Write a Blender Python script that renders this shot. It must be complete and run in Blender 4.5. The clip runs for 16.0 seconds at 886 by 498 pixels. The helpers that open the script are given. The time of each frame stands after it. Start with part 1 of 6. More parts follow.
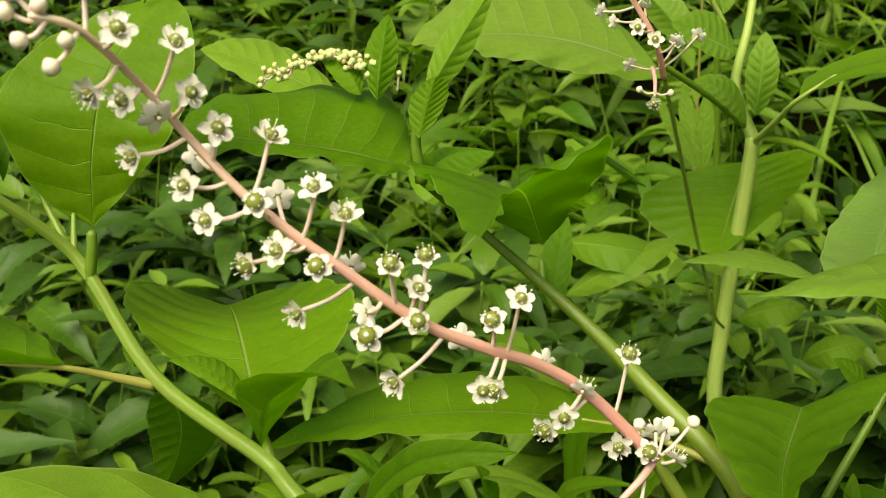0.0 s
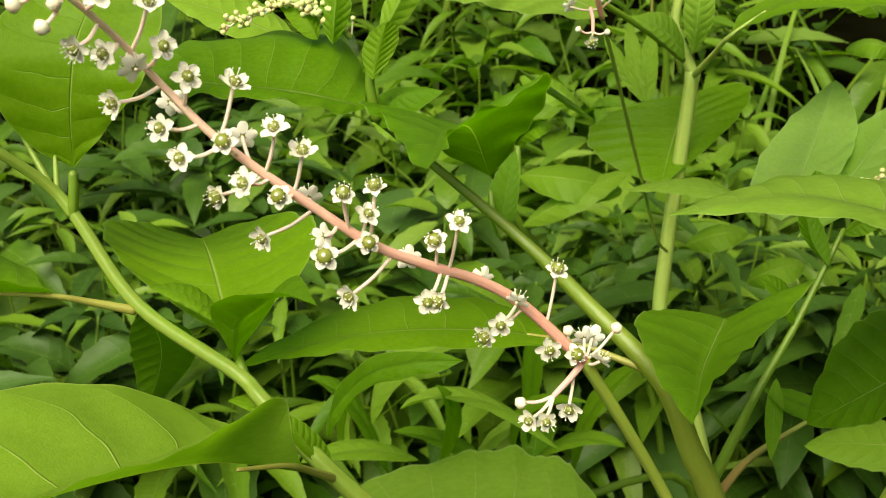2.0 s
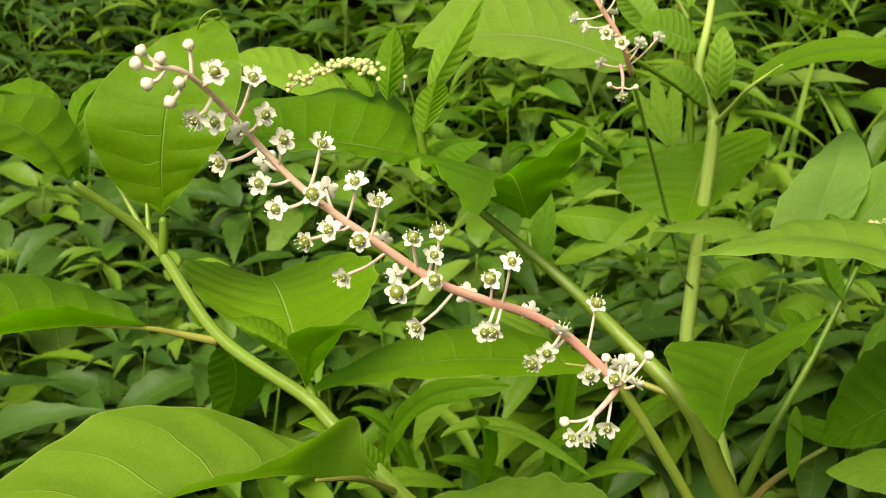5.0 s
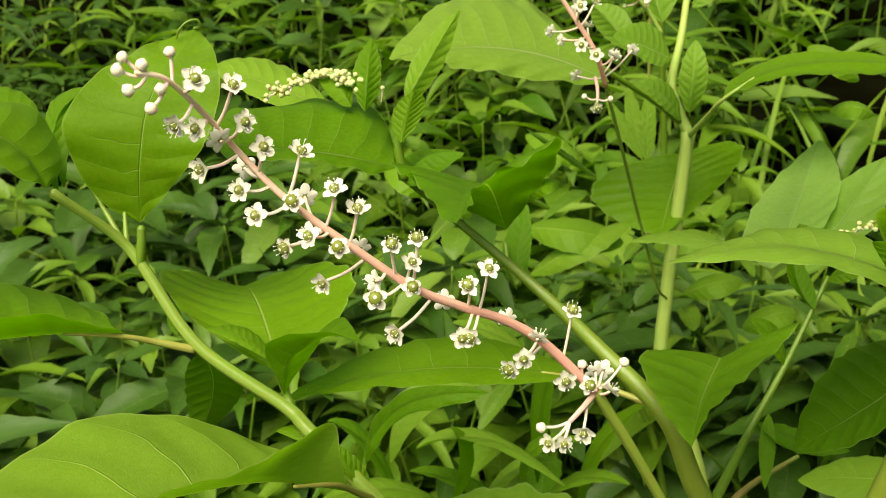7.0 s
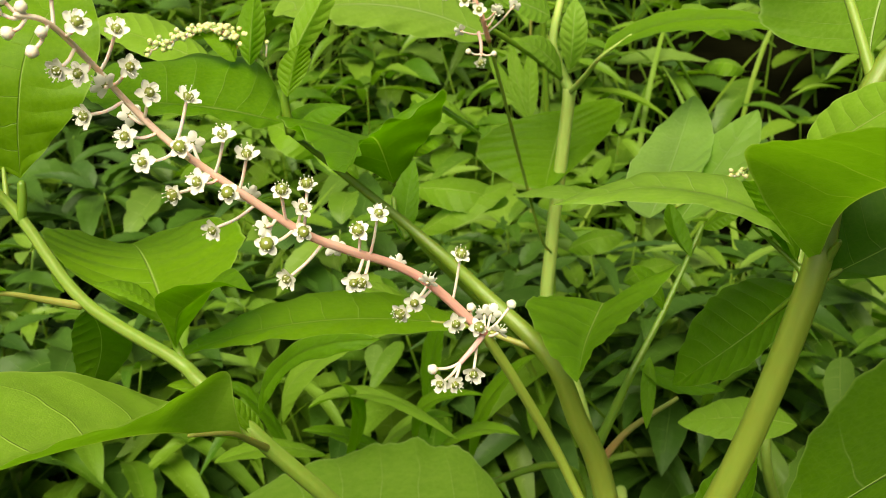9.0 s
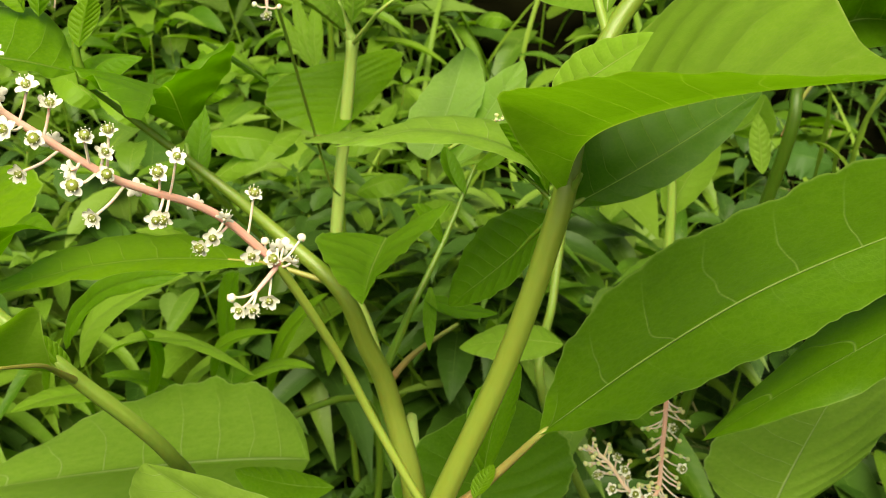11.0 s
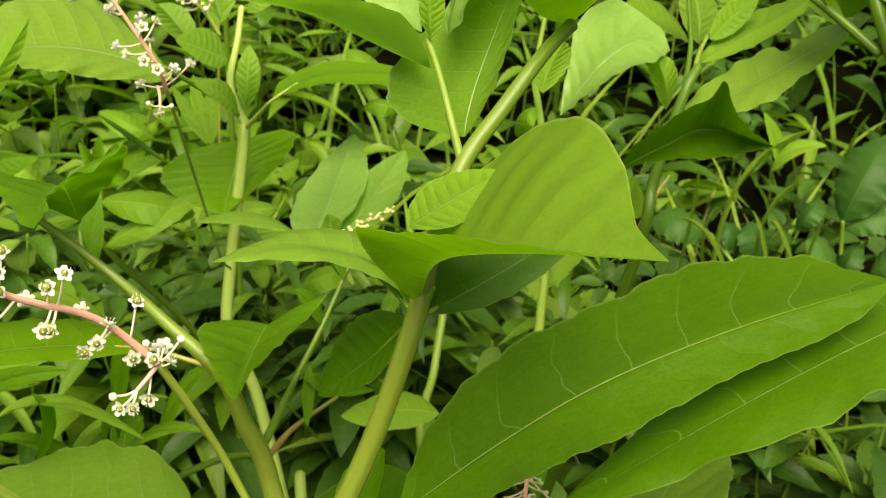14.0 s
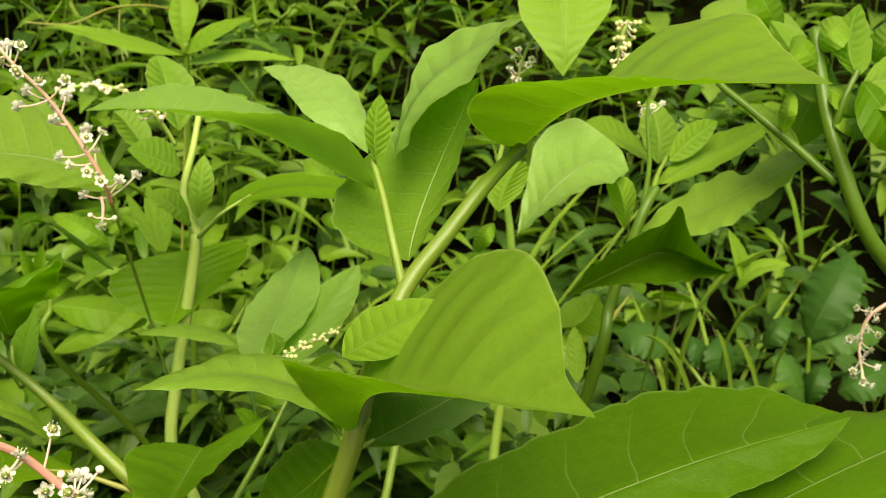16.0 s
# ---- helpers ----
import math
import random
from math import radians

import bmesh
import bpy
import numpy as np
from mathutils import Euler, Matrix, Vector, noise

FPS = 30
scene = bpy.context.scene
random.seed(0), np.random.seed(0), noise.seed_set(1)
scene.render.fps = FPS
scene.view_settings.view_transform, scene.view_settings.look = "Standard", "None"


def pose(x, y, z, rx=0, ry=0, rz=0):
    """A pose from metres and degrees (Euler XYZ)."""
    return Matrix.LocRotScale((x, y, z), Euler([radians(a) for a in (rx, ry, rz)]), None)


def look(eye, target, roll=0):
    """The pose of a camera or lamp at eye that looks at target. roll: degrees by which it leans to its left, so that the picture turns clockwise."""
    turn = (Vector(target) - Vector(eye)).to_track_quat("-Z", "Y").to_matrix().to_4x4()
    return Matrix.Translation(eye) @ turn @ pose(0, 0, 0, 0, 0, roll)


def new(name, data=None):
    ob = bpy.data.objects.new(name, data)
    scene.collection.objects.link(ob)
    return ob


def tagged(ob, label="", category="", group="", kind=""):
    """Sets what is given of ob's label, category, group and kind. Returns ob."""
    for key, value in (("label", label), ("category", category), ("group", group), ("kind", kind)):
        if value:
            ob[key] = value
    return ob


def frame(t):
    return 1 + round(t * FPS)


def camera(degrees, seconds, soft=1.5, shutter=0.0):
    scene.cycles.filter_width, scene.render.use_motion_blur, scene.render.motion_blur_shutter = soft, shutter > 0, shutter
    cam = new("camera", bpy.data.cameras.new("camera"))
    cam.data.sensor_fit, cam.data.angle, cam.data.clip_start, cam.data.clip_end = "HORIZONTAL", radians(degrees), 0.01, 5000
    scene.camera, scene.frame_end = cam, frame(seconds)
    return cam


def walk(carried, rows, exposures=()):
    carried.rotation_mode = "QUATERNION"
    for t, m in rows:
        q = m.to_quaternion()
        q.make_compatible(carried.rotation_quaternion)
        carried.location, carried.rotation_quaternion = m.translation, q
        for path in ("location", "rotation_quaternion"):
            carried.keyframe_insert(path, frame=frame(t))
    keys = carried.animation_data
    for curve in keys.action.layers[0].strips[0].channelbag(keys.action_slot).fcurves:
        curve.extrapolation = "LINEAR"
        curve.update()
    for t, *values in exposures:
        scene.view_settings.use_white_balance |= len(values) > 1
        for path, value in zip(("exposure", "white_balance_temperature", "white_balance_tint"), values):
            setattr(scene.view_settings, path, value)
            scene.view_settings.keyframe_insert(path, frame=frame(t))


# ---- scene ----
cam = camera(45.0, 16.0, soft=0.9)
cam.data.dof.use_dof, cam.data.dof.focus_distance, cam.data.dof.aperture_fstop = True, 0.285, 46.0
PATH = [
    (0, (0.00000, 0.00000, 0.65000), (-0.02180, 0.92819, 0.27852), -3.22),
    (0.5, (0.00600, -0.00717, 0.64903), (-0.01162, 0.91005, 0.25103), -3.09),
    (1, (0.00834, -0.01327, 0.65136), (0.00577, 0.89539, 0.23385), -3.16),
    (1.5, (0.00652, -0.01987, 0.65588), (0.00989, 0.88478, 0.22974), -3.33),
    (2, (0.00515, -0.02713, 0.65895), (0.00864, 0.87712, 0.23197), -3.86),
    (2.5, (0.00838, -0.03276, 0.66060), (-0.00068, 0.87147, 0.23365), -4.53),
    (3, (0.00222, -0.03756, 0.66086), (0.00432, 0.86507, 0.23046), -4.29),
    (3.5, (-0.00114, -0.04586, 0.66767), (-0.02625, 0.85748, 0.23946), -5.24),
    (4, (-0.00064, -0.05224, 0.67278), (-0.02930, 0.85924, 0.26244), -5.16),
    (4.5, (-0.00078, -0.05468, 0.67256), (-0.02559, 0.86056, 0.27042), -4.86),
    (5, (-0.00260, -0.05856, 0.67429), (-0.01886, 0.86046, 0.28040), -4.50),
    (7.5, (-0.00356, -0.06182, 0.67351), (0.01521, 0.86176, 0.29056), -3.48),
    (8, (-0.00273, -0.06215, 0.67530), (0.03622, 0.85501, 0.27869), -2.86),
    (8.5, (-0.00312, -0.06507, 0.67404), (0.07792, 0.84904, 0.27674), -2.41),
    (9, (-0.00502, -0.06862, 0.66978), (0.10594, 0.83474, 0.25551), -2.45),
    (9.5, (-0.01256, -0.07221, 0.66573), (0.13289, 0.81413, 0.22613), -1.85),
    (10, (-0.00630, -0.08070, 0.66704), (0.20303, 0.78772, 0.21756), -0.03),
    (10.2, (-0.00460, -0.08439, 0.67093), (0.22991, 0.77570, 0.21787), 0.45),
    (12.3, (-0.02308, -0.12333, 0.68973), (0.30001, 0.69500, 0.21439), 0.91),
    (12.5, (-0.02015, -0.12387, 0.69338), (0.30611, 0.68884, 0.21063), 0.88),
    (13, (-0.01306, -0.12587, 0.70426), (0.32937, 0.68432, 0.22851), 2.47),
    (13.5, (-0.01009, -0.12971, 0.71907), (0.35491, 0.68873, 0.27529), 4.22),
    (14, (-0.00521, -0.12981, 0.72255), (0.36901, 0.69292, 0.29467), 4.65),
    (14.5, (-0.00061, -0.12586, 0.72739), (0.38223, 0.70035, 0.31410), 5.71),
    (15, (0.00489, -0.12272, 0.72874), (0.39640, 0.71167, 0.34080), 6.36),
    (15.5, (0.01033, -0.12095, 0.72769), (0.40703, 0.72263, 0.36573), 6.37),
    (16, (0.01237, -0.11960, 0.72756), (0.41363, 0.73067, 0.38694), 6.25),
]
EXPOSURES = [(0.0, 0.08, 7150, 5), (2.0, 0.27, 7150, 5), (5.0, 0.28, 7150, 5), (10.0, 0.38, 7150, 5), (12.5, 0.6, 7400, 5), (14.0, 0.45, 7400, 5), (16.0, 0.33, 7400, 5)]
walk(cam, [(t, look(eye, target, roll)) for t, eye, target, roll in PATH], EXPOSURES)

# ---- light ----
world = bpy.data.worlds.new("world")
scene.world = world
world.use_nodes = True
wn = world.node_tree
sky = wn.nodes.new("ShaderNodeTexSky")
sky.sky_type, sky.sun_disc = "NISHITA", False
sky.sun_elevation, sky.sun_rotation = radians(58), radians(205)
sky.air_density, sky.dust_density, sky.ozone_density = 1.0, 4.0, 0.6
wn.nodes["Background"].inputs["Strength"].default_value = 0.06
haze = wn.nodes.new("ShaderNodeHueSaturation")
haze.inputs["Saturation"].default_value = 0.06
wn.links.new(sky.outputs[0], haze.inputs["Color"])
wn.links.new(haze.outputs[0], wn.nodes["Background"].inputs["Color"])
sun_data = bpy.data.lights.new("sun", "SUN")
sun_data.energy, sun_data.angle, sun_data.color = 5.4, radians(50), (1.0, 0.94, 0.74)
sun = new("sun", sun_data)
sun.matrix_world = look((0, 0, 5), (0.40, 0.85, 3.5))


# ---- materials ----
def node_mat(name):
    m = bpy.data.materials.new(name)
    m.use_nodes = True
    return m, m.node_tree.nodes, m.node_tree.links, m.node_tree.nodes["Principled BSDF"]


def math_node(n, l, op, a, b=None, clamp=False):
    k = n.new("ShaderNodeMath")
    k.operation, k.use_clamp = op, clamp
    for i, v in enumerate((a, b)):
        if v is None:
            continue
        if isinstance(v, (int, float)):
            k.inputs[i].default_value = v
        else:
            l.new(v, k.inputs[i])
    return k.outputs[0]


def mix_node(n, l, fac, a, b):
    k = n.new("ShaderNodeMix")
    k.data_type = "RGBA"
    for sock, v in ((k.inputs[0], fac), (k.inputs[6], a), (k.inputs[7], b)):
        if isinstance(v, (int, float)):
            sock.default_value = v
        elif isinstance(v, tuple):
            sock.default_value = (*v, 1)
        else:
            l.new(v, sock)
    return k.outputs[2]


def noise_out(n, l, scale, detail=3.0, vec=None):
    k = n.new("ShaderNodeTexNoise")
    k.inputs["Scale"].default_value, k.inputs["Detail"].default_value = scale, detail
    if vec is not None:
        l.new(vec, k.inputs["Vector"])
    return k.outputs[0]


def leaf_material(name, dark, light, vein, count, rough=0.45, glow=0.46, island=False, rib=0.6, lines=0.6, pale=(0.23, 0.34, 0.08), sheen=0.22):
    """A leaf with midrib, side veins, mottling and light shining through."""
    m, n, l, b = node_mat(name)
    uv = n.new("ShaderNodeUVMap")
    sep = n.new("ShaderNodeSeparateXYZ")
    l.new(uv.outputs[0], sep.inputs[0])
    u, v = sep.outputs[0], sep.outputs[1]
    side = math_node(n, l, "SUBTRACT", math_node(n, l, "MULTIPLY", u, 2.0), 1.0)
    a = math_node(n, l, "ABSOLUTE", side)
    geo = n.new("ShaderNodeNewGeometry")
    wob = math_node(n, l, "MULTIPLY", noise_out(n, l, 3.0, 1.0, uv.outputs[0]), 0.6)
    half = math_node(n, l, "MULTIPLY", math_node(n, l, "GREATER_THAN", side, 0.0), 0.45)
    ph = math_node(n, l, "SUBTRACT", math_node(n, l, "MULTIPLY", v, float(count)), math_node(n, l, "MULTIPLY", math_node(n, l, "POWER", a, 2.0), 0.75))
    ph = math_node(n, l, "FRACT", math_node(n, l, "ADD", math_node(n, l, "ADD", ph, half), wob))
    dist = math_node(n, l, "ABSOLUTE", math_node(n, l, "SUBTRACT", ph, 0.5))
    line = math_node(n, l, "SUBTRACT", 1.0, math_node(n, l, "DIVIDE", dist, 0.03 if island else 0.024), True)
    fade = math_node(n, l, "SUBTRACT", 1.0, math_node(n, l, "MULTIPLY", a, 1.02), True)
    line = math_node(n, l, "MULTIPLY", line, fade)
    if not island:
        worn = math_node(n, l, "MULTIPLY", math_node(n, l, "SUBTRACT", noise_out(n, l, 55.0, 2.0), 0.3), 2.6, True)
        line = math_node(n, l, "MULTIPLY", line, math_node(n, l, "ADD", math_node(n, l, "MULTIPLY", worn, 0.6), 0.4))
    line = math_node(n, l, "MULTIPLY", line, math_node(n, l, "SUBTRACT", 1.0, math_node(n, l, "MULTIPLY", half, 1.9)))
    mid = math_node(n, l, "SUBTRACT", 1.0, math_node(n, l, "DIVIDE", a, math_node(n, l, "SUBTRACT", 0.026, math_node(n, l, "MULTIPLY", v, 0.020))), True)
    veins = math_node(n, l, "MAXIMUM", math_node(n, l, "MULTIPLY", line, lines), math_node(n, l, "MULTIPLY", mid, rib), True)
    rim = math_node(n, l, "MULTIPLY", math_node(n, l, "SUBTRACT", a, 0.97), 33.0, True)
    info = n.new("ShaderNodeObjectInfo")
    rand = geo.outputs["Random Per Island"] if island else info.outputs["Random"]
    patch = math_node(n, l, "ADD", math_node(n, l, "MULTIPLY", noise_out(n, l, 32.0, 5.0), 0.95), math_node(n, l, "MULTIPLY", math_node(n, l, "SUBTRACT", rand, 0.62), 0.8), True)
    col = mix_node(n, l, patch, dark, light)
    if island:
        odd = math_node(n, l, "FRACT", math_node(n, l, "MULTIPLY", rand, 17.3))
        col = mix_node(n, l, math_node(n, l, "MULTIPLY", math_node(n, l, "SUBTRACT", odd, 0.7, True), 1.5, True), col, pale)
    fine = noise_out(n, l, 420.0, 3.0)
    col = mix_node(n, l, math_node(n, l, "MULTIPLY", math_node(n, l, "SUBTRACT", fine, 0.45, True), 0.25 if island else 0.14, True), col, vein)
    if not island:
        place = n.new("ShaderNodeTexCoord")
        net = n.new("ShaderNodeTexVoronoi")
        net.feature = "DISTANCE_TO_EDGE"
        net.inputs["Scale"].default_value = 380.0
        l.new(place.outputs["Object"], net.inputs["Vector"])
        mesh_line = math_node(n, l, "SUBTRACT", 1.0, math_node(n, l, "DIVIDE", net.outputs["Distance"], 0.14), True)
        col = mix_node(n, l, math_node(n, l, "MULTIPLY", mesh_line, 0.04), col, vein)
    col = mix_node(n, l, veins, col, vein)
    col = mix_node(n, l, math_node(n, l, "MULTIPLY", rim, 0.4), col, vein)
    l.new(col, b.inputs["Base Color"])
    b.inputs["Roughness"].default_value = rough
    b.inputs["Specular IOR Level"].default_value = sheen
    bump = n.new("ShaderNodeBump")
    bump.inputs["Strength"].default_value, bump.inputs["Distance"].default_value = 0.55, 0.0012
    height = math_node(n, l, "SUBTRACT", math_node(n, l, "MULTIPLY", noise_out(n, l, 140.0, 3.0), 0.3 if island else 0.2), veins)
    puff = math_node(n, l, "MULTIPLY", math_node(n, l, "SINE", math_node(n, l, "MULTIPLY", dist, 3.14)), math_node(n, l, "MULTIPLY", a, 3.0, True))
    height = math_node(n, l, "ADD", height, math_node(n, l, "MULTIPLY", puff, 0.2 if island else 0.4))
    if not island:
        height = math_node(n, l, "SUBTRACT", height, math_node(n, l, "MULTIPLY", mesh_line, 0.03))
    l.new(height, bump.inputs["Height"])
    l.new(bump.outputs[0], b.inputs["Normal"])
    tr = n.new("ShaderNodeBsdfTranslucent")
    warm = n.new("ShaderNodeMix")
    warm.data_type, warm.blend_type = "RGBA", "MULTIPLY"
    warm.inputs[0].default_value = 1.0
    l.new(col, warm.inputs[6])
    warm.inputs[7].default_value = (1.2, 1.5, 0.4, 1)
    l.new(warm.outputs[2], tr.inputs["Color"])
    mix = n.new("ShaderNodeMixShader")
    mix.inputs[0].default_value = glow
    l.new(b.outputs[0], mix.inputs[1])
    l.new(tr.outputs[0], mix.inputs[2])
    l.new(mix.outputs[0], n["Material Output"].inputs["Surface"])
    return m


def stem_material(name, a, b_col, streak, rough=0.45, tip=None, reach=1.6):
    """A fleshy stalk with lengthwise ribs and flushes of colour."""
    m, n, l, b = node_mat(name)
    uv = n.new("ShaderNodeUVMap")
    sep = n.new("ShaderNodeSeparateXYZ")
    l.new(uv.outputs[0], sep.inputs[0])
    rib = math_node(n, l, "SINE", math_node(n, l, "ADD", math_node(n, l, "MULTIPLY", sep.outputs[0], 37.7), math_node(n, l, "MULTIPLY", noise_out(n, l, 30.0), 5.0)))
    grain = n.new("ShaderNodeVectorMath")
    grain.operation = "MULTIPLY"
    grain.inputs[1].default_value = (14.0, 5.0, 1.0)
    l.new(uv.outputs[0], grain.inputs[0])
    mottle = math_node(n, l, "ADD", math_node(n, l, "MULTIPLY", noise_out(n, l, 90.0, 5.0), 0.6), math_node(n, l, "MULTIPLY", noise_out(n, l, 1.0, 4.0, grain.outputs[0]), 0.7))
    mottle = math_node(n, l, "MULTIPLY", math_node(n, l, "SUBTRACT", mottle, 0.3), 1.5, True)
    col = mix_node(n, l, mottle, a, b_col)
    if tip:
        col = mix_node(n, l, math_node(n, l, "POWER", sep.outputs[1], reach, True), col, tip)
    col = mix_node(n, l, math_node(n, l, "MULTIPLY", math_node(n, l, "ADD", rib, 0.1, True), 0.07, True), col, streak)
    l.new(col, b.inputs["Base Color"])
    b.inputs["Roughness"].default_value = rough
    b.inputs["Subsurface Weight"].default_value = 0.15
    b.inputs["Subsurface Scale"].default_value = 0.002
    bump = n.new("ShaderNodeBump")
    bump.inputs["Strength"].default_value, bump.inputs["Distance"].default_value = 0.1, 0.0005
    l.new(math_node(n, l, "ADD", rib, math_node(n, l, "MULTIPLY", noise_out(n, l, 500.0), 0.8)), bump.inputs["Height"])
    l.new(bump.outputs[0], b.inputs["Normal"])
    return m


def plain_material(name, a, b_col, scale, rough=0.5, glow=0.0, thin=0.0):
    m, n, l, b = node_mat(name)
    col = mix_node(n, l, noise_out(n, l, scale, 4.0), a, b_col)
    l.new(col, b.inputs["Base Color"])
    b.inputs["Roughness"].default_value = rough
    b.inputs["Subsurface Weight"].default_value = glow
    b.inputs["Subsurface Scale"].default_value = 0.002
    if thin:
        tr, mix = n.new("ShaderNodeBsdfTranslucent"), n.new("ShaderNodeMixShader")
        mix.inputs[0].default_value = thin
        l.new(col, tr.inputs["Color"])
        l.new(b.outputs[0], mix.inputs[1])
        l.new(tr.outputs[0], mix.inputs[2])
        l.new(mix.outputs[0], n["Material Output"].inputs["Surface"])
    return m


MAT = {
    "leaf": leaf_material("pokeweed_leaf", (0.098, 0.235, 0.003), (0.185, 0.345, 0.008), (0.42, 0.54, 0.16), 9, 0.42, 0.5, False, 0.75, 0.55),
    "young": leaf_material("young_leaf", (0.16, 0.31, 0.012), (0.25, 0.42, 0.04), (0.50, 0.60, 0.22), 9, 0.42, 0.4, False, 0.9, 0.7),
    # Lit copy of the pokeweed leaf: brightness is put into its green.
    "thin": leaf_material("lit_leaf", (0.155, 0.30, 0.014), (0.235, 0.40, 0.035), (0.52, 0.60, 0.20), 9, 0.42, 0.42, False, 0.9, 0.7),
    "broad": leaf_material("broad_leaf", (0.165, 0.315, 0.022), (0.28, 0.44, 0.06), (0.50, 0.60, 0.28), 9, 0.36, 0.45, False, 1.0, 0.7),
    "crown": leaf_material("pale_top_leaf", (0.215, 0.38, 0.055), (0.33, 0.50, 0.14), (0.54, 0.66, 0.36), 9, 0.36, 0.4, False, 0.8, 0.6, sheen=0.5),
    # Darker copy of the pokeweed leaf, with shade put into its green.
    "shade_green": leaf_material("shade_green_leaf", (0.05, 0.135, 0.001), (0.088, 0.195, 0.003), (0.32, 0.43, 0.12), 9, 0.42, 0.4, False, 1.0, 0.7),
    "weed": leaf_material("weed_leaf", (0.05, 0.135, 0.003), (0.185, 0.315, 0.022), (0.36, 0.48, 0.11), 7, 0.45, 0.32, True, sheen=0.4),
    # Weed leaf with the shade of the undergrowth put into its colour.
    "dark": leaf_material("shade_dark_leaf", (0.020, 0.058, 0.005), (0.055, 0.125, 0.012), (0.18, 0.28, 0.06), 7, 0.45, 0.12, True, 0.6, 0.4, (0.07, 0.14, 0.04)),
    "grass": leaf_material("grass_blade", (0.10, 0.21, 0.01), (0.27, 0.38, 0.05), (0.33, 0.44, 0.10), 1, 0.5, 0.3, True),
    "straw": leaf_material("dry_blade", (0.16, 0.17, 0.06), (0.33, 0.31, 0.14), (0.36, 0.34, 0.18), 1, 0.6, 0.2, True, 0.3, 0.2, (0.30, 0.28, 0.14)),
    "stem_mat": stem_material("green_stem", (0.09, 0.18, 0.01), (0.14, 0.24, 0.016), (0.20, 0.30, 0.04)),
    "stem_dark": stem_material("dark_stem", (0.055, 0.125, 0.006), (0.09, 0.17, 0.01), (0.15, 0.24, 0.03)),
    "stem_pale": stem_material("pale_stem", (0.15, 0.245, 0.025), (0.22, 0.32, 0.045), (0.36, 0.44, 0.13)),
    "stem_light": stem_material("light_stem", (0.31, 0.43, 0.085), (0.38, 0.50, 0.12), (0.52, 0.61, 0.26)),
    "stem_red": stem_material("reddish_stalk", (0.40, 0.17, 0.09), (0.38, 0.24, 0.08), (0.46, 0.28, 0.14), 0.45, (0.24, 0.31, 0.06), 0.9),
    "rachis_mat": stem_material("pink_rachis", (0.76, 0.33, 0.29), (0.78, 0.42, 0.34), (0.80, 0.50, 0.42), 0.45, (0.84, 0.70, 0.54)),
    "stem_olive": stem_material("olive_stem", (0.20, 0.275, 0.035), (0.26, 0.335, 0.05), (0.33, 0.40, 0.09)),
    "stem_main": stem_material("main_stem", (0.26, 0.32, 0.04), (0.32, 0.38, 0.06), (0.40, 0.45, 0.11), 0.42, (0.078, 0.155, 0.007), 1.0),
    "stem_tan": stem_material("tan_stalk", (0.27, 0.25, 0.06), (0.30, 0.32, 0.06), (0.40, 0.33, 0.14)),
    "pedicel_mat": stem_material("pink_stalk", (0.68, 0.36, 0.36), (0.72, 0.46, 0.42), (0.76, 0.56, 0.48)),
    "dark1": leaf_material("toothed_leaf", (0.03, 0.09, 0.012), (0.065, 0.155, 0.022), (0.16, 0.26, 0.07), 8, 0.45, 0.2),
    "petal": plain_material("white_petal", (0.87, 0.83, 0.74), (0.92, 0.89, 0.83), 300.0, 0.5, 0.0, 0.15),
    "ovary": plain_material("green_ovary", (0.13, 0.17, 0.02), (0.26, 0.29, 0.05), 700.0, 0.35, 0.1),
    "pedicel": plain_material("pink_pedicel", (0.80, 0.56, 0.52), (0.82, 0.72, 0.62), 120.0, 0.45, 0.3),
    "bud": plain_material("cream_bud", (0.74, 0.68, 0.52), (0.80, 0.76, 0.66), 400.0, 0.5, 0.3),
    "greenbud": plain_material("green_bud", (0.52, 0.56, 0.22), (0.68, 0.69, 0.38), 400.0, 0.5, 0.3),
}


# ---- builders ----
def link(name, mesh, parent, label=""):
    """One mesh as a part of a thing whose vertices are given in the world."""
    ob = new(name, mesh)
    ob.parent = parent
    if parent.type == "EMPTY":
        ob.matrix_parent_inverse = Matrix.Translation(-Vector(parent.location))
    if label:
        ob["label"] = label
    return ob


def mesh_of(name, verts, faces, uvs, mats, face_mats=None, smooth=True):
    """A mesh from computed arrays, with one uv for each vertex."""
    me = bpy.data.meshes.new(name)
    me.from_pydata([tuple(v) for v in verts], [], [tuple(int(i) for i in f) for f in faces])
    if uvs is not None:
        lay = me.uv_layers.new(name="UVMap")
        idx = np.zeros(len(me.loops), dtype=np.int32)
        me.loops.foreach_get("vertex_index", idx)
        lay.data.foreach_set("uv", np.asarray(uvs, dtype=np.float32)[idx].ravel())
    for m in mats:
        me.materials.append(MAT[m])
    if face_mats is not None:
        me.polygons.foreach_set("material_index", np.asarray(face_mats, dtype=np.int32))
    me.polygons.foreach_set("use_smooth", np.full(len(me.polygons), smooth))
    me.update()
    return me


def plant(name, base, label, category="plant"):
    return tagged(placed_empty(name, base), label, category, "pokeweed plants")


def placed_empty(name, base):
    e = new(name)
    e.location = base
    e.empty_display_size = 0.02
    return e


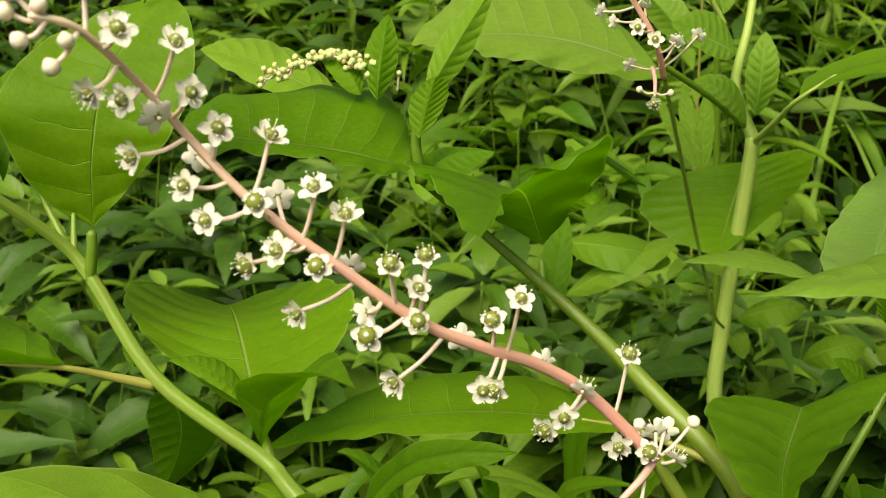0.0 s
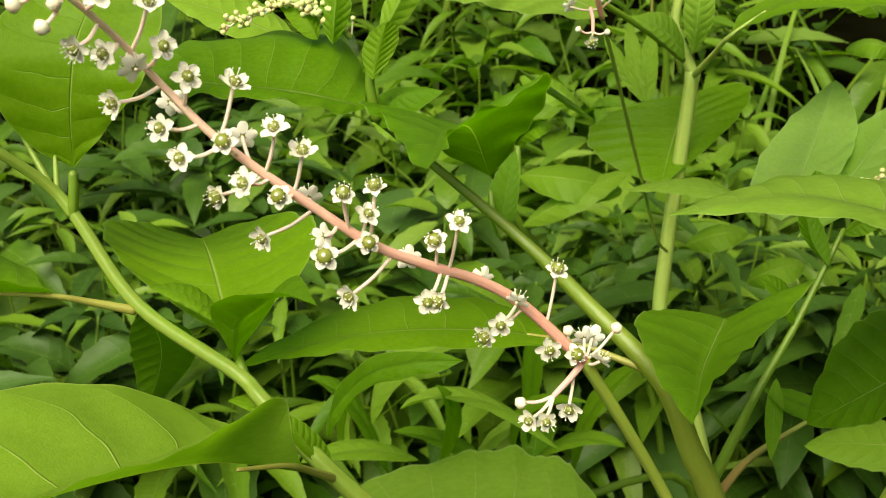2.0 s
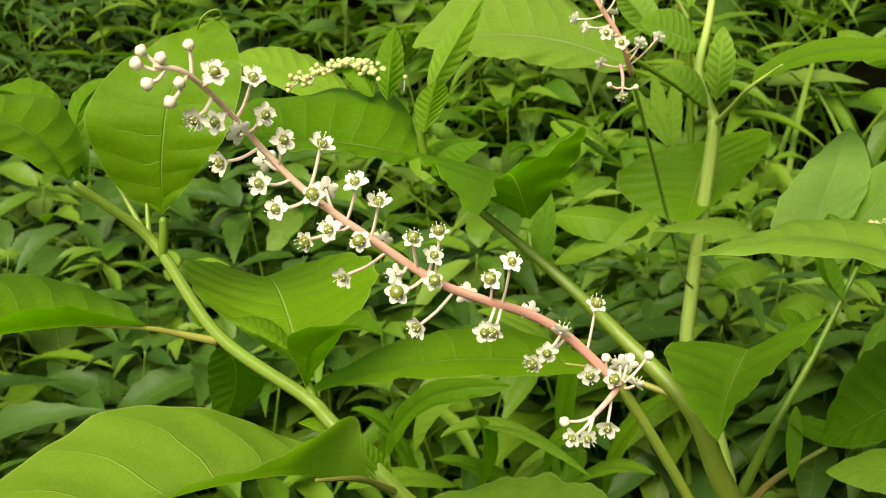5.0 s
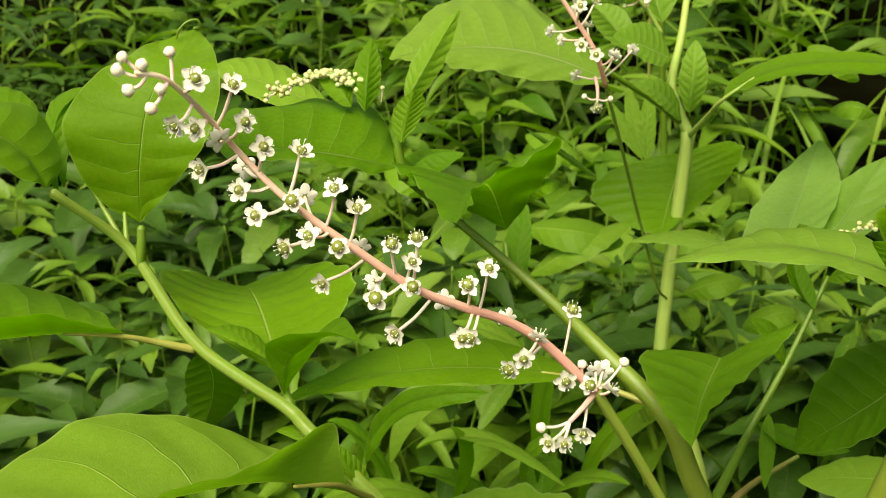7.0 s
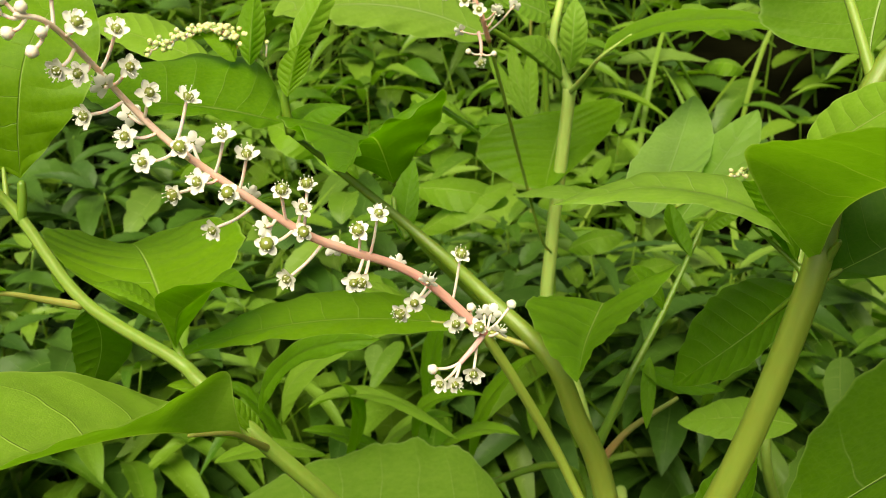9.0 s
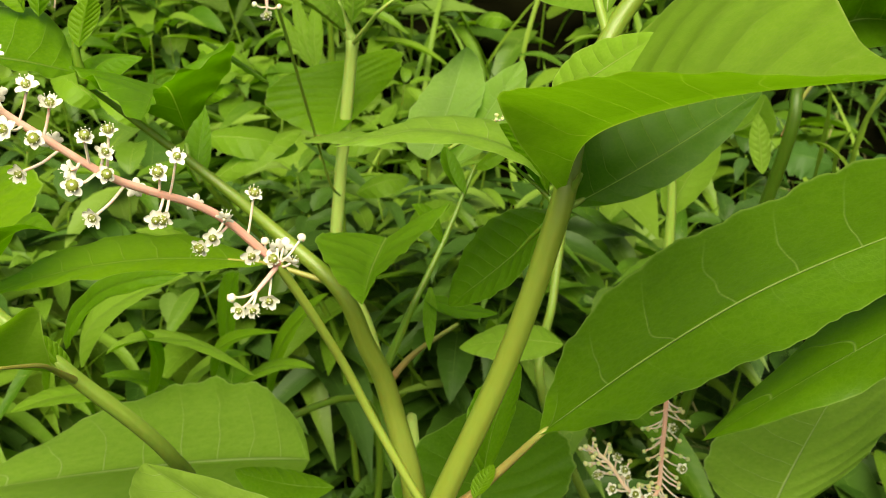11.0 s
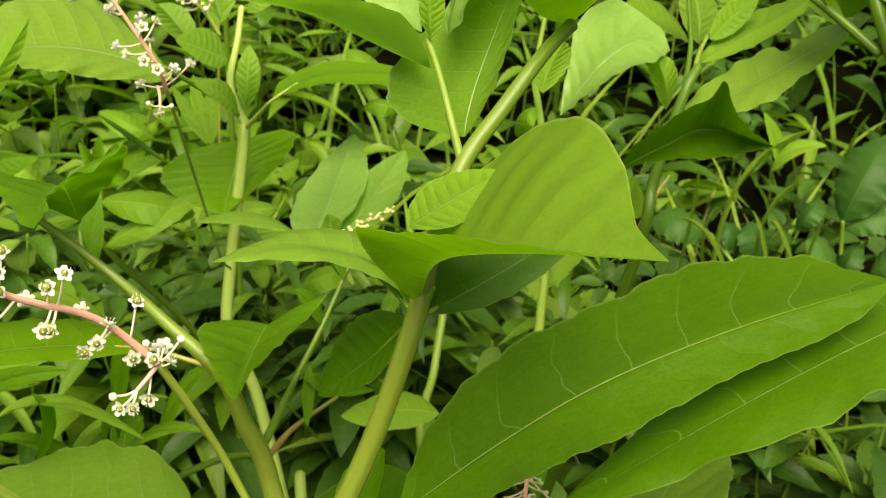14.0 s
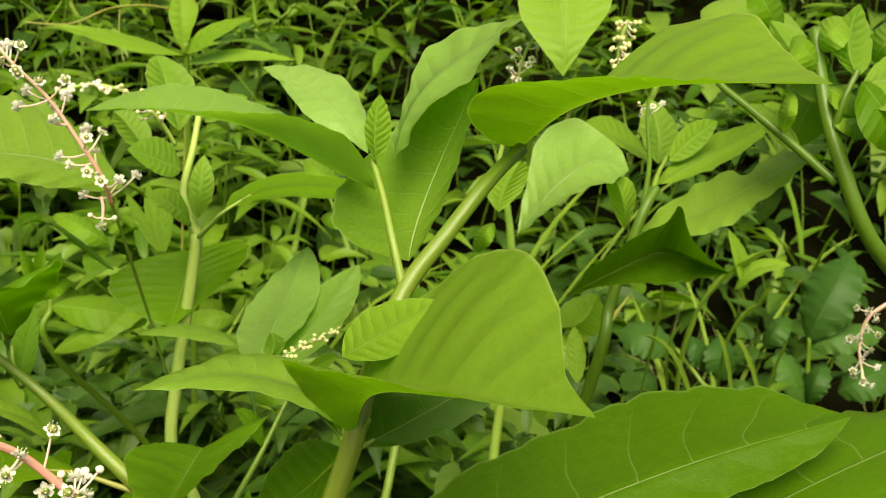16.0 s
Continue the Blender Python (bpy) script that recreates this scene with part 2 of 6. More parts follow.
def smooth_path(points, steps=8):
    """A Catmull-Rom line through the points, with the running share of each."""
    p = [Vector(q) for q in points]
    p = [2 * p[0] - p[1], *p, 2 * p[-1] - p[-2]]
    line = []
    for i in range(1, len(p) - 2):
        for k in range(steps):
            t = k / steps
            line.append(0.5 * (2 * p[i] + (p[i + 1] - p[i - 1]) * t + (2 * p[i - 1] - 5 * p[i] + 4 * p[i + 1] - p[i + 2]) * t * t + (3 * p[i] - p[i - 1] - 3 * p[i + 1] + p[i + 2]) * t ** 3))
    line.append(p[-2])
    return line


def tube(line, r0, r1, sides=10, knobs=()):
    """Verts, faces and uvs of a tapered tube along a line, closed at both ends."""
    verts, faces, uvs = [], [], []
    n = len(line)
    length = sum((line[i + 1] - line[i]).length for i in range(n - 1))
    side = Vector((1, 0.3, 0.1))
    for i, c in enumerate(line):
        d = (line[min(i + 1, n - 1)] - line[max(i - 1, 0)]).normalized()
        side = (side - d * side.dot(d)).normalized()
        up = d.cross(side)
        s = i / (n - 1)
        r = r0 + (r1 - r0) * s
        for k in knobs:
            r *= 1 + 0.13 * math.exp(-((s - k) * length / 0.006) ** 2)
        for j in range(sides + 1):
            a = 2 * math.pi * j / sides
            rr = r * (1 + 0.03 * math.sin(5 * a + 7 * s))
            verts.append(c + side * (math.cos(a) * rr) + up * (math.sin(a) * rr))
            uvs.append((j / sides, s))
    w = sides + 1
    for i in range(n - 1):
        for j in range(sides):
            a = i * w + j
            faces.append((a, a + 1, a + w + 1, a + w))
    faces.append(tuple(range(sides - 1, -1, -1)))
    end = line[-1] + (line[-1] - line[-2]).normalized() * r1 * 0.7
    o = len(verts)
    for j in range(w):
        verts.append(end + (verts[(n - 1) * w + j] - line[-1]) * 0.45)
        uvs.append((j / sides, 1.0))
    for j in range(sides):
        a = (n - 1) * w + j
        faces.append((a, a + 1, o + j + 1, o + j))
    faces.append(tuple(o + j for j in range(sides)))
    return verts, faces, uvs


RACHIS = {}


def stalk(parent, name, points, r0, r1, mat="stem_mat"):
    """A stem, branch, leaf stalk or flower stalk through some points."""
    line = smooth_path(points)
    v, f, u = tube(line, r0, r1, 12, (1.0,) if name in ("stem", "branch") else ())
    words = {"stem_pale": "pale green ribbed stalk", "stem_light": "pale green ribbed stalk", "stem_red": "reddish green stalk", "rachis_mat": "salmon pink flower stalk"}.get(mat, "")
    ob = link(name, mesh_of(name, v, f, u, [mat]), parent, words)
    RACHIS[ob.name] = line
    return ob


def leaf_arrays(base, mid, tip, left, right, sl, sr, ripple, seed, ns, nv, pinch=0.85, l2=None, r2=None, cup=0.06, root=0.72):
    """A leaf blade: a bent midrib, two halves that fold along it, quilted between the veins and rippled at the rim."""
    rng = random.Random(seed)
    b, m, t = Vector(base), Vector(mid), Vector(tip)
    c = 2 * m - (b + t) / 2
    rib = lambda s: b * (1 - s) ** 2 + c * (2 * s * (1 - s)) + t * s * s
    prof = lambda s: (max(s, 0) ** root) * (max(1 - s, 0) ** pinch) * (1 + 0.25 * (1 - s))
    halves = ((Vector(left) - rib(sl)) / prof(sl), (Vector(right) - rib(sr)) / prof(sr))
    turned = [halves[0], halves[1]]
    spans = [(sl, sl + 1), (sr, sr + 1)]
    for i, more in enumerate((l2, r2)):
        if more:
            turned[i] = (Vector(more[0]) - rib(more[1])) / prof(more[1])
            spans[i] = ((sl, sr)[i], more[1])
    length = (t - b).length
    ph = rng.uniform(0, 6.28)
    verts, uvs, faces = [], [], []
    for i in range(ns + 1):
        s = i / ns
        p = rib(s)
        d = (rib(min(s + 0.02, 1)) - rib(max(s - 0.02, 0))).normalized()
        for j in range(-nv, nv + 1):
            a = abs(j) / nv
            i2 = 0 if j < 0 else 1
            k2 = min(1, max(0, (s - spans[i2][0]) / (spans[i2][1] - spans[i2][0])))
            h = halves[i2].lerp(turned[i2], k2 * k2 * (3 - 2 * k2))
            w = h * prof(s)
            nrm = d.cross(w)
            if nrm.length > 1e-9:
                nrm.normalize()
            if j < 0:
                nrm.negate()
            wide = w.length
            q = p + w * a + nrm * (wide * cup * math.sin(math.pi * a))
            veins = 9 * s - 0.75 * a ** 2 + (0.45 if j > 0 else 0)
            q += nrm * (wide * 0.003 * (math.sin(2 * math.pi * veins)) * math.sin(math.pi * min(a * 1.15, 1)))
            wave = math.sin(26 * s + ph + j * 0.2) * 0.6 + math.sin(49 * s + 2 * ph + (3 if j > 0 else 0)) * 0.45
            q += nrm * (wave * ripple * 0.014 * length * a ** 3 * min(1, 6 * s * (1 - s)))
            q += w * (0.035 * ripple * a ** 4 * math.sin(37 * s + ph * 1.7 + (2 if j > 0 else 0)))
            q += w * (0.022 * ripple * a ** 5 * math.sin(88 * s + 5 * ph + 1.3 * math.sin(23 * s) + (2 if j > 0 else 0)))
            verts.append(q)
            uvs.append(((j / nv + 1) / 2, s))
    w = 2 * nv + 1
    for i in range(ns):
        for j in range(2 * nv):
            k = i * w + j
            faces.append((k, k + 1, k + w + 1, k + w))
    return verts, faces, uvs


COUNT = [0]


def leaf(parent, base, mid, tip, left, right, sl, sr, ripple=0.5, mat="leaf", l2=None, r2=None, cup=0.06, pinch=0.85, root=0.72):
    """A leaf of the tall plants. left, right: points of the rim at the shares sl and sr of its length; l2, r2: a second such point and share, where a half turns."""
    COUNT[0] += 1
    v, f, u = leaf_arrays(base, mid, tip, left, right, sl, sr, ripple, COUNT[0], 46, 8, pinch, l2, r2, cup, root)
    return link("leaf", mesh_of("leaf", v, f, u, [mat]), parent)


def blade(parent, rib, left, right, mat="leaf", ripple=0.4, cup=0.06):
    """A large bent or folded leaf: the midrib's bends from stalk to tip, and the bends of its two rims between them."""
    COUNT[0] += 1
    rng = random.Random(COUNT[0])
    ns, nv = 72, 8

    def even(points):
        line = [Vector(p) for p in smooth_path(points, 14)]
        run = [0.0]
        for i in range(1, len(line)):
            run.append(run[-1] + (line[i] - line[i - 1]).length)
        out, k = [], 0
        for i in range(ns + 1):
            want = run[-1] * i / ns
            while k < len(run) - 2 and run[k + 1] < want:
                k += 1
            f = (want - run[k]) / max(run[k + 1] - run[k], 1e-9)
            out.append(line[k].lerp(line[k + 1], f))
        return out, run[-1]

    mid, length = even(rib)
    sides = [even([rib[0], *rim, rib[-1]])[0] for rim in (left, right)]
    ph = rng.uniform(0, 6.28)
    verts, uvs, faces = [], [], []
    for i in range(ns + 1):
        s = i / ns
        d = (mid[min(i + 1, ns)] - mid[max(i - 1, 0)]).normalized()
        ends = min(1.0, 8 * s, 8 * (1 - s))
        for j in range(-nv, nv + 1):
            a = abs(j) / nv
            w = sides[0 if j < 0 else 1][i] - mid[i]
            nrm = d.cross(w)
            if nrm.length > 1e-12:
                nrm.normalize()
            if j < 0:
                nrm.negate()
            wide = w.length
            q = mid[i] + w * a + nrm * (wide * cup * math.sin(math.pi * a))
            veins = 9 * s - 0.75 * a ** 2 + (0.45 if j > 0 else 0)
            q += nrm * (wide * 0.006 * math.sin(2 * math.pi * veins) * math.sin(math.pi * min(a * 1.1, 1)))
            turn = ph + (2.1 if j > 0 else 0)
            wave = math.sin(length / 0.0038 * s + turn + 1.5 * math.sin(9 * s)) + 0.7 * math.sin(length / 0.0017 * s + 2 * turn)
            q += nrm * (wave * ripple * 0.0011 * a ** 4 * ends)
            tooth = 0.9 * math.sin(length / 0.0034 * s + turn + 2 * math.sin(7 * s)) + 0.45 * math.sin(length / 0.0012 * s + 3 * turn + 2 * math.sin(17 * s)) * (0.5 + 0.5 * math.sin(11 * s + turn))
            q += w.normalized() * (tooth * ripple * 0.0005 * a ** 5 * ends) if wide > 1e-6 else Vector()
            verts.append(q)
            uvs.append(((j / nv + 1) / 2, s))
    row = 2 * nv + 1
    for i in range(ns):
        for j in range(2 * nv):
            k = i * row + j
            faces.append((k, k + 1, k + row + 1, k + row))
    return link("leaf", mesh_of("leaf", verts, faces, uvs, [mat]), parent)


def ball(r, flat, rings, segs, ribs=0, at=(0, 0, 0)):
    """A flattened, ribbed ball."""
    verts, faces = [], []
    for i in range(rings + 1):
        th = math.pi * i / rings
        for j in range(segs):
            a = 2 * math.pi * j / segs
            k = r * (1 + (0.07 * math.cos(ribs * a) if ribs else 0)) * math.sin(th)
            verts.append(Vector((k * math.cos(a), k * math.sin(a), r * flat * math.cos(th))) + Vector(at))
    for i in range(rings):
        for j in range(segs):
            faces.append((i * segs + j, (i + 1) * segs + j, (i + 1) * segs + (j + 1) % segs, i * segs + (j + 1) % segs))
    return verts, faces


def flower_mesh(kind, seed):
    """A small five-parted flower that looks along +z: tepals, a ribbed green ovary and stamens."""
    rng = random.Random(seed)
    verts, faces, fm = [], [], []

    def add(v, f, m):
        o = len(verts)
        verts.extend(v)
        faces.extend(tuple(i + o for i in q) for q in f)
        fm.extend([m] * len(f))

    if kind in ("b", "k"):
        r = 0.0014 if kind == "b" else 0.0012
        v, f = ball(r, 0.9, 7, 10, 5)
        add(v, f, 2)
        return mesh_of("bud", verts, faces, None, ["petal", "ovary", "bud" if kind == "b" else "greenbud"], fm)
    size = {"o": 0.0030, "s": 0.0029, "d": 0.0028, "p": 0.0030, "g": 0.0028}[kind]
    cup = {"o": 0.05, "s": 0.3, "d": 0.0, "p": 0.1, "g": -0.1}[kind]
    for k in range(5):
        a = 2 * math.pi * (k + rng.uniform(-0.06, 0.06)) / 5
        long, wide = size * rng.uniform(0.98, 1.1), size * rng.uniform(0.35, 0.40)
        lift = cup + rng.uniform(-0.15, 0.2)
        v, f = [], []
        for i in range(6):
            s = i / 5
            for j in range(-2, 3):
                x = size * 0.18 + (long - size * 0.18) * s * (1 - 0.06 * s * (j / 2) ** 2)
                y = wide * (j / 2) * math.sqrt(max(0.0, 1 - ((s - 0.52) / 0.52) ** 2) + 0.03)
                z = long * lift * s ** 1.6 + 0.16 * s * long * (j / 2) ** 2 - 0.0002
                v.append(Vector((x * math.cos(a) - y * math.sin(a), x * math.sin(a) + y * math.cos(a), z)))
        for i in range(5):
            for j in range(4):
                q = i * 5 + j
                f.append((q, q + 1, q + 6, q + 5))
        add(v, f, 0)
    r = {"o": 0.00118, "s": 0.0012, "d": 0.0016, "p": 0.0009, "g": 0.0016}[kind]
    v, f = ball(r, 0.75, 8, 20, 10, (0, 0, r * 0.5))
    add(v, f, 1)
    v, f = ball(r * 0.3, 0.5, 4, 6, 0, (0, 0, r * 1.2))
    add(v, f, 0)
    for k in range(9):
        a = 2 * math.pi * (k + 0.5) / 9 + rng.uniform(-0.1, 0.1)
        tip = Vector((math.cos(a) * size * 0.62, math.sin(a) * size * 0.62, size * rng.uniform(0.55, 0.85)))
        root = Vector((math.cos(a) * r * 0.9, math.sin(a) * r * 0.9, 0.0003))
        v, f, _ = tube([root, (root + tip) / 2, tip], 0.00009, 0.00007, 4)
        add(v, f, 0)
        v, f = ball(0.00022, 0.8, 3, 5, 0, tip)
        add(v, f, 0)
    return mesh_of("flower", verts, faces, None, ["petal", "ovary", "bud"], fm)


FLOWERS = {k: [flower_mesh(k, 10 * i + ord(k)) for i in range(4)] for k in "osdpgbk"}
SEEN = [0]


def bloom(raceme, place, kind, scale=1.0, root=None):
    """A flower or bud with its own stalk, on the nearest stretch of the raceme's stalk."""
    SEEN[0] += 1
    rng = random.Random(SEEN[0] * 7)
    line = RACHIS[raceme.name]
    p = Vector(place)
    near = min(range(len(line)), key=lambda i: (line[i] - p).length)
    gap = (line[near] - p).length
    k = near
    while k > 0 and (line[k] - line[near]).length < gap * 0.45:
        k -= 1
    root = Vector(root) if root else line[k]
    out = (p - root).normalized()
    if kind == "p" or (kind == "o" and rng.random() < 0.3):
        face = (out * 0.5 + Vector((rng.uniform(-0.3, 0.3), 0.75, rng.uniform(-0.2, 0.3)))).normalized()
    elif kind in "og":
        face = (out * 0.7 + Vector((0, -0.62, 0.05)) + Vector((rng.uniform(-0.7, 0.7), rng.uniform(-0.2, 0.3), rng.uniform(-0.3, 0.7)))).normalized()
    else:
        face = (out + Vector((rng.uniform(-0.3, 0.3), -0.6, rng.uniform(0.05, 0.5)))).normalized()
    head = new("bud" if kind in "bk" else "flower", FLOWERS[kind][SEEN[0] % 4])
    head.matrix_basis = Matrix.Translation(p) @ face.to_track_quat("Z", "Y").to_matrix().to_4x4() @ pose(0, 0, 0, 0, 0, rng.uniform(0, 360)) @ Matrix.Scale(scale * rng.uniform(0.92, 1.08), 4)
    head.parent = raceme
    head["label"] = {"b": "closed cream flower bud", "k": "closed green bud", "g": "open white flower with swelling green ovary"}.get(kind, "small white five-petalled flower")
    back = p - face * 0.0006
    bend = (root + back) / 2 + Vector((0, 0, -0.0008))
    v, f, u = tube(smooth_path([root, bend, back], 4), 0.00044 * scale, 0.00042 * scale, 6)
    st = new("pedicel", mesh_of("pedicel", v, f, u, ["pedicel"]))
    st.parent = raceme
    return head


def spray(raceme, first, last, count, kinds, reach, seed, scale=1.0):
    """Flowers all round a stretch of a raceme's stalk."""
    rng = random.Random(seed)
    line = RACHIS[raceme.name]
    for i in range(count):
        s = first + (last - first) * (i + rng.uniform(-0.3, 0.3)) / max(count - 1, 1)
        c = line[min(len(line) - 1, max(0, int(s * (len(line) - 1))))]
        a = i * 2.4 + rng.uniform(-0.4, 0.4)
        r = reach * rng.uniform(0.75, 1.15) * (1 - 0.35 * i / count)
        bloom(raceme, c + Vector((math.cos(a) * r, math.sin(a) * r * 0.9 - 0.2 * r, math.sin(a * 1.3 + 1) * r * 0.6)), kinds[rng.randrange(len(kinds))], scale)

# ---- the plant with the large raceme ----
plant_m = plant('pokeweed_plant', (0.12, 0.30, 0.0), 'tall pokeweed with large glossy leaves and a white flower raceme')
stalk(plant_m, 'stem', [(0.1250, 0.3000, 0.0000), (0.1180, 0.2850, 0.1500), (0.0817, 0.1977, 0.3670), (0.0895, 0.1859, 0.4150), (0.1114, 0.1790, 0.4812), (0.1265, 0.1782, 0.5362), (0.1353, 0.1880, 0.5595), (0.1501, 0.2008, 0.5839), (0.1679, 0.2089, 0.6012), (0.1885, 0.2193, 0.6186), (0.2090, 0.2366, 0.6249)], 0.0051, 0.0026, mat='stem_main')
stalk(plant_m, 'branch', [(0.1501, 0.2008, 0.5839), (0.1488, 0.2119, 0.5988), (0.1491, 0.2260, 0.6113), (0.1490, 0.2387, 0.6204)], 0.0017, 0.0011, mat='stem_pale')
stalk(plant_m, 'petiole', [(0.0892, 0.1852, 0.4136), (0.1005, 0.1827, 0.4213), (0.1115, 0.1761, 0.4383), (0.1201, 0.1681, 0.4557), (0.1249, 0.1688, 0.4581)], 0.0023, 0.0008, mat='stem_red')
blade(plant_m, [(0.1196, 0.1673, 0.4569), (0.1622, 0.1707, 0.4790), (0.2086, 0.1715, 0.4994), (0.2713, 0.1694, 0.5169), (0.3383, 0.1636, 0.5311)], [(0.1328, 0.1878, 0.4616), (0.1516, 0.2074, 0.4701), (0.1797, 0.2196, 0.4840), (0.2075, 0.2239, 0.4943), (0.2394, 0.2212, 0.5063), (0.2784, 0.2212, 0.5181), (0.3218, 0.2045, 0.5251), (0.3348, 0.1814, 0.5273)], [(0.1411, 0.1472, 0.4729), (0.1745, 0.1446, 0.4866), (0.1946, 0.1439, 0.4918), (0.2334, 0.1490, 0.5015), (0.2604, 0.1518, 0.5081), (0.2948, 0.1521, 0.5162), (0.3197, 0.1561, 0.5231)], mat='shade_green', ripple=0.75, cup=0.05)
leaf(plant_m, (0.4340, 0.1748, 0.5129), (0.3124, 0.1561, 0.5046), (0.1766, 0.1541, 0.4511), (0.3276, 0.1948, 0.5001), (0.2980, 0.1256, 0.5019), 0.5, 0.5, mat='shade_green', ripple=0.8)
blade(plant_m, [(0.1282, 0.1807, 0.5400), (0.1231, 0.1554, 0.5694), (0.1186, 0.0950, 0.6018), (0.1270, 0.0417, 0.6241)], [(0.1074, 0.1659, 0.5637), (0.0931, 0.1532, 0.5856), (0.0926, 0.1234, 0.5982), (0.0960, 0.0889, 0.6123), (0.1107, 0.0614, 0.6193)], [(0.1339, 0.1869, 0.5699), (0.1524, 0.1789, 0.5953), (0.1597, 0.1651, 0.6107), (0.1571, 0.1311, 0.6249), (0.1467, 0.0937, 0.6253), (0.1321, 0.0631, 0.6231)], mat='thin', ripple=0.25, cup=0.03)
leaf(plant_m, (0.1304, 0.1782, 0.5372), (0.1655, 0.1835, 0.5492), (0.2049, 0.1901, 0.5661), (0.1614, 0.2061, 0.5637), (0.1699, 0.1781, 0.5430), 0.5, 0.5, mat='shade_green', root=0.9)
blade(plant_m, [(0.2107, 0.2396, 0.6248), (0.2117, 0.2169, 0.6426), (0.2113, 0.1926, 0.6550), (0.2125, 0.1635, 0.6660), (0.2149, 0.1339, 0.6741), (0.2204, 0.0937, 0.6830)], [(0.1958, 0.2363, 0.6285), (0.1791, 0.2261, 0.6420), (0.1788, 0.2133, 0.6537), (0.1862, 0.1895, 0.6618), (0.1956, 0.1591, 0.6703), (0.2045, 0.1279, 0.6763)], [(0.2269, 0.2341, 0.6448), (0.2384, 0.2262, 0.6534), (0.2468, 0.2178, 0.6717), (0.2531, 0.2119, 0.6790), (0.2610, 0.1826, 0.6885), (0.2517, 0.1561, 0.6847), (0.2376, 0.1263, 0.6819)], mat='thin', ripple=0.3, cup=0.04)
leaf(plant_m, (0.1258, 0.1797, 0.5342), (0.1158, 0.1946, 0.5110), (0.1011, 0.2109, 0.4869), (0.1191, 0.2279, 0.5075), (0.1137, 0.1865, 0.5062), 0.45, 0.45, mat='shade_green')
blade(plant_m, [(0.1248, 0.1819, 0.5393), (0.1131, 0.1888, 0.5545), (0.0881, 0.1932, 0.5619), (0.0697, 0.1891, 0.5633), (0.0557, 0.1887, 0.5615)], [(0.1230, 0.2004, 0.5505), (0.1130, 0.2106, 0.5568), (0.0935, 0.2133, 0.5587), (0.0717, 0.2021, 0.5596)], [(0.1143, 0.1755, 0.5531), (0.0964, 0.1770, 0.5614), (0.0756, 0.1817, 0.5634)], mat='broad', ripple=0.3, cup=0.08)
leaf(plant_m, (0.1245, 0.1837, 0.5402), (0.1170, 0.1835, 0.5558), (0.1057, 0.1818, 0.5663), (0.1210, 0.1834, 0.5584), (0.1134, 0.1837, 0.5538), 0.45, 0.45)
leaf(plant_m, (0.1105, 0.1925, 0.4197), (0.1153, 0.1967, 0.4406), (0.1253, 0.2003, 0.4642), (0.1106, 0.2108, 0.4407), (0.1229, 0.1939, 0.4515), 0.45, 0.45)
leaf(plant_m, (0.1002, 0.1761, 0.4265), (0.1035, 0.1759, 0.4325), (0.1074, 0.1763, 0.4401), (0.1014, 0.1795, 0.4331), (0.1060, 0.1736, 0.4344), 0.45, 0.45)
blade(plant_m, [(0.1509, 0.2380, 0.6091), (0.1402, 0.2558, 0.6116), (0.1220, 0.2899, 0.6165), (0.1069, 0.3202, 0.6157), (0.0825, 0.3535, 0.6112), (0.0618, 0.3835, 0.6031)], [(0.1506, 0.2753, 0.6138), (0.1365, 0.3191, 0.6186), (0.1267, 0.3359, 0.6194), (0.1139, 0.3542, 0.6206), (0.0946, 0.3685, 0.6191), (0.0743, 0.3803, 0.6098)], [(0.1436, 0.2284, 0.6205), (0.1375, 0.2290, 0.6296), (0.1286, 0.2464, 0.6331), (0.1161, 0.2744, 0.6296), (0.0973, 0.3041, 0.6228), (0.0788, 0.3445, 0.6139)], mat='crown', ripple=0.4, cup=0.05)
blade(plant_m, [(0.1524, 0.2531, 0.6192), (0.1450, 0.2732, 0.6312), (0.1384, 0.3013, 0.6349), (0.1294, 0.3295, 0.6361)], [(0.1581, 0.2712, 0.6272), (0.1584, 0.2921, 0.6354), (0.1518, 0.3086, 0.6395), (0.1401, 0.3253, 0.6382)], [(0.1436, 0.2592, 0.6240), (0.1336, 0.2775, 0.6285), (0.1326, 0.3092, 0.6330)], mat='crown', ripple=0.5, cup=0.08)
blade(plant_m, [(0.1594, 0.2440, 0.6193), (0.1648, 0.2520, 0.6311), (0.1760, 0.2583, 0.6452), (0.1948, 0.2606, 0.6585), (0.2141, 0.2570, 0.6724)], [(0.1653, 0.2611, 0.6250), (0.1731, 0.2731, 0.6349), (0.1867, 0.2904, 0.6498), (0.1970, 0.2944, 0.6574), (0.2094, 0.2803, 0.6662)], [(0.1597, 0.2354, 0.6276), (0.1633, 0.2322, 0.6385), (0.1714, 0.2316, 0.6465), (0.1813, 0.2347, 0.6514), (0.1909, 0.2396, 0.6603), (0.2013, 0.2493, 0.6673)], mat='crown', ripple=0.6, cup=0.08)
leaf(plant_m, (0.1487, 0.2346, 0.6216), (0.1476, 0.2357, 0.6331), (0.1501, 0.2401, 0.6452), (0.1456, 0.2412, 0.6327), (0.1546, 0.2374, 0.6337), 0.45, 0.45, mat='young')
leaf(plant_m, (0.1607, 0.2232, 0.5861), (0.1734, 0.2397, 0.6085), (0.2007, 0.2631, 0.6478), (0.1489, 0.2715, 0.6007), (0.1798, 0.2306, 0.6213), 0.5, 0.5, mat='broad')
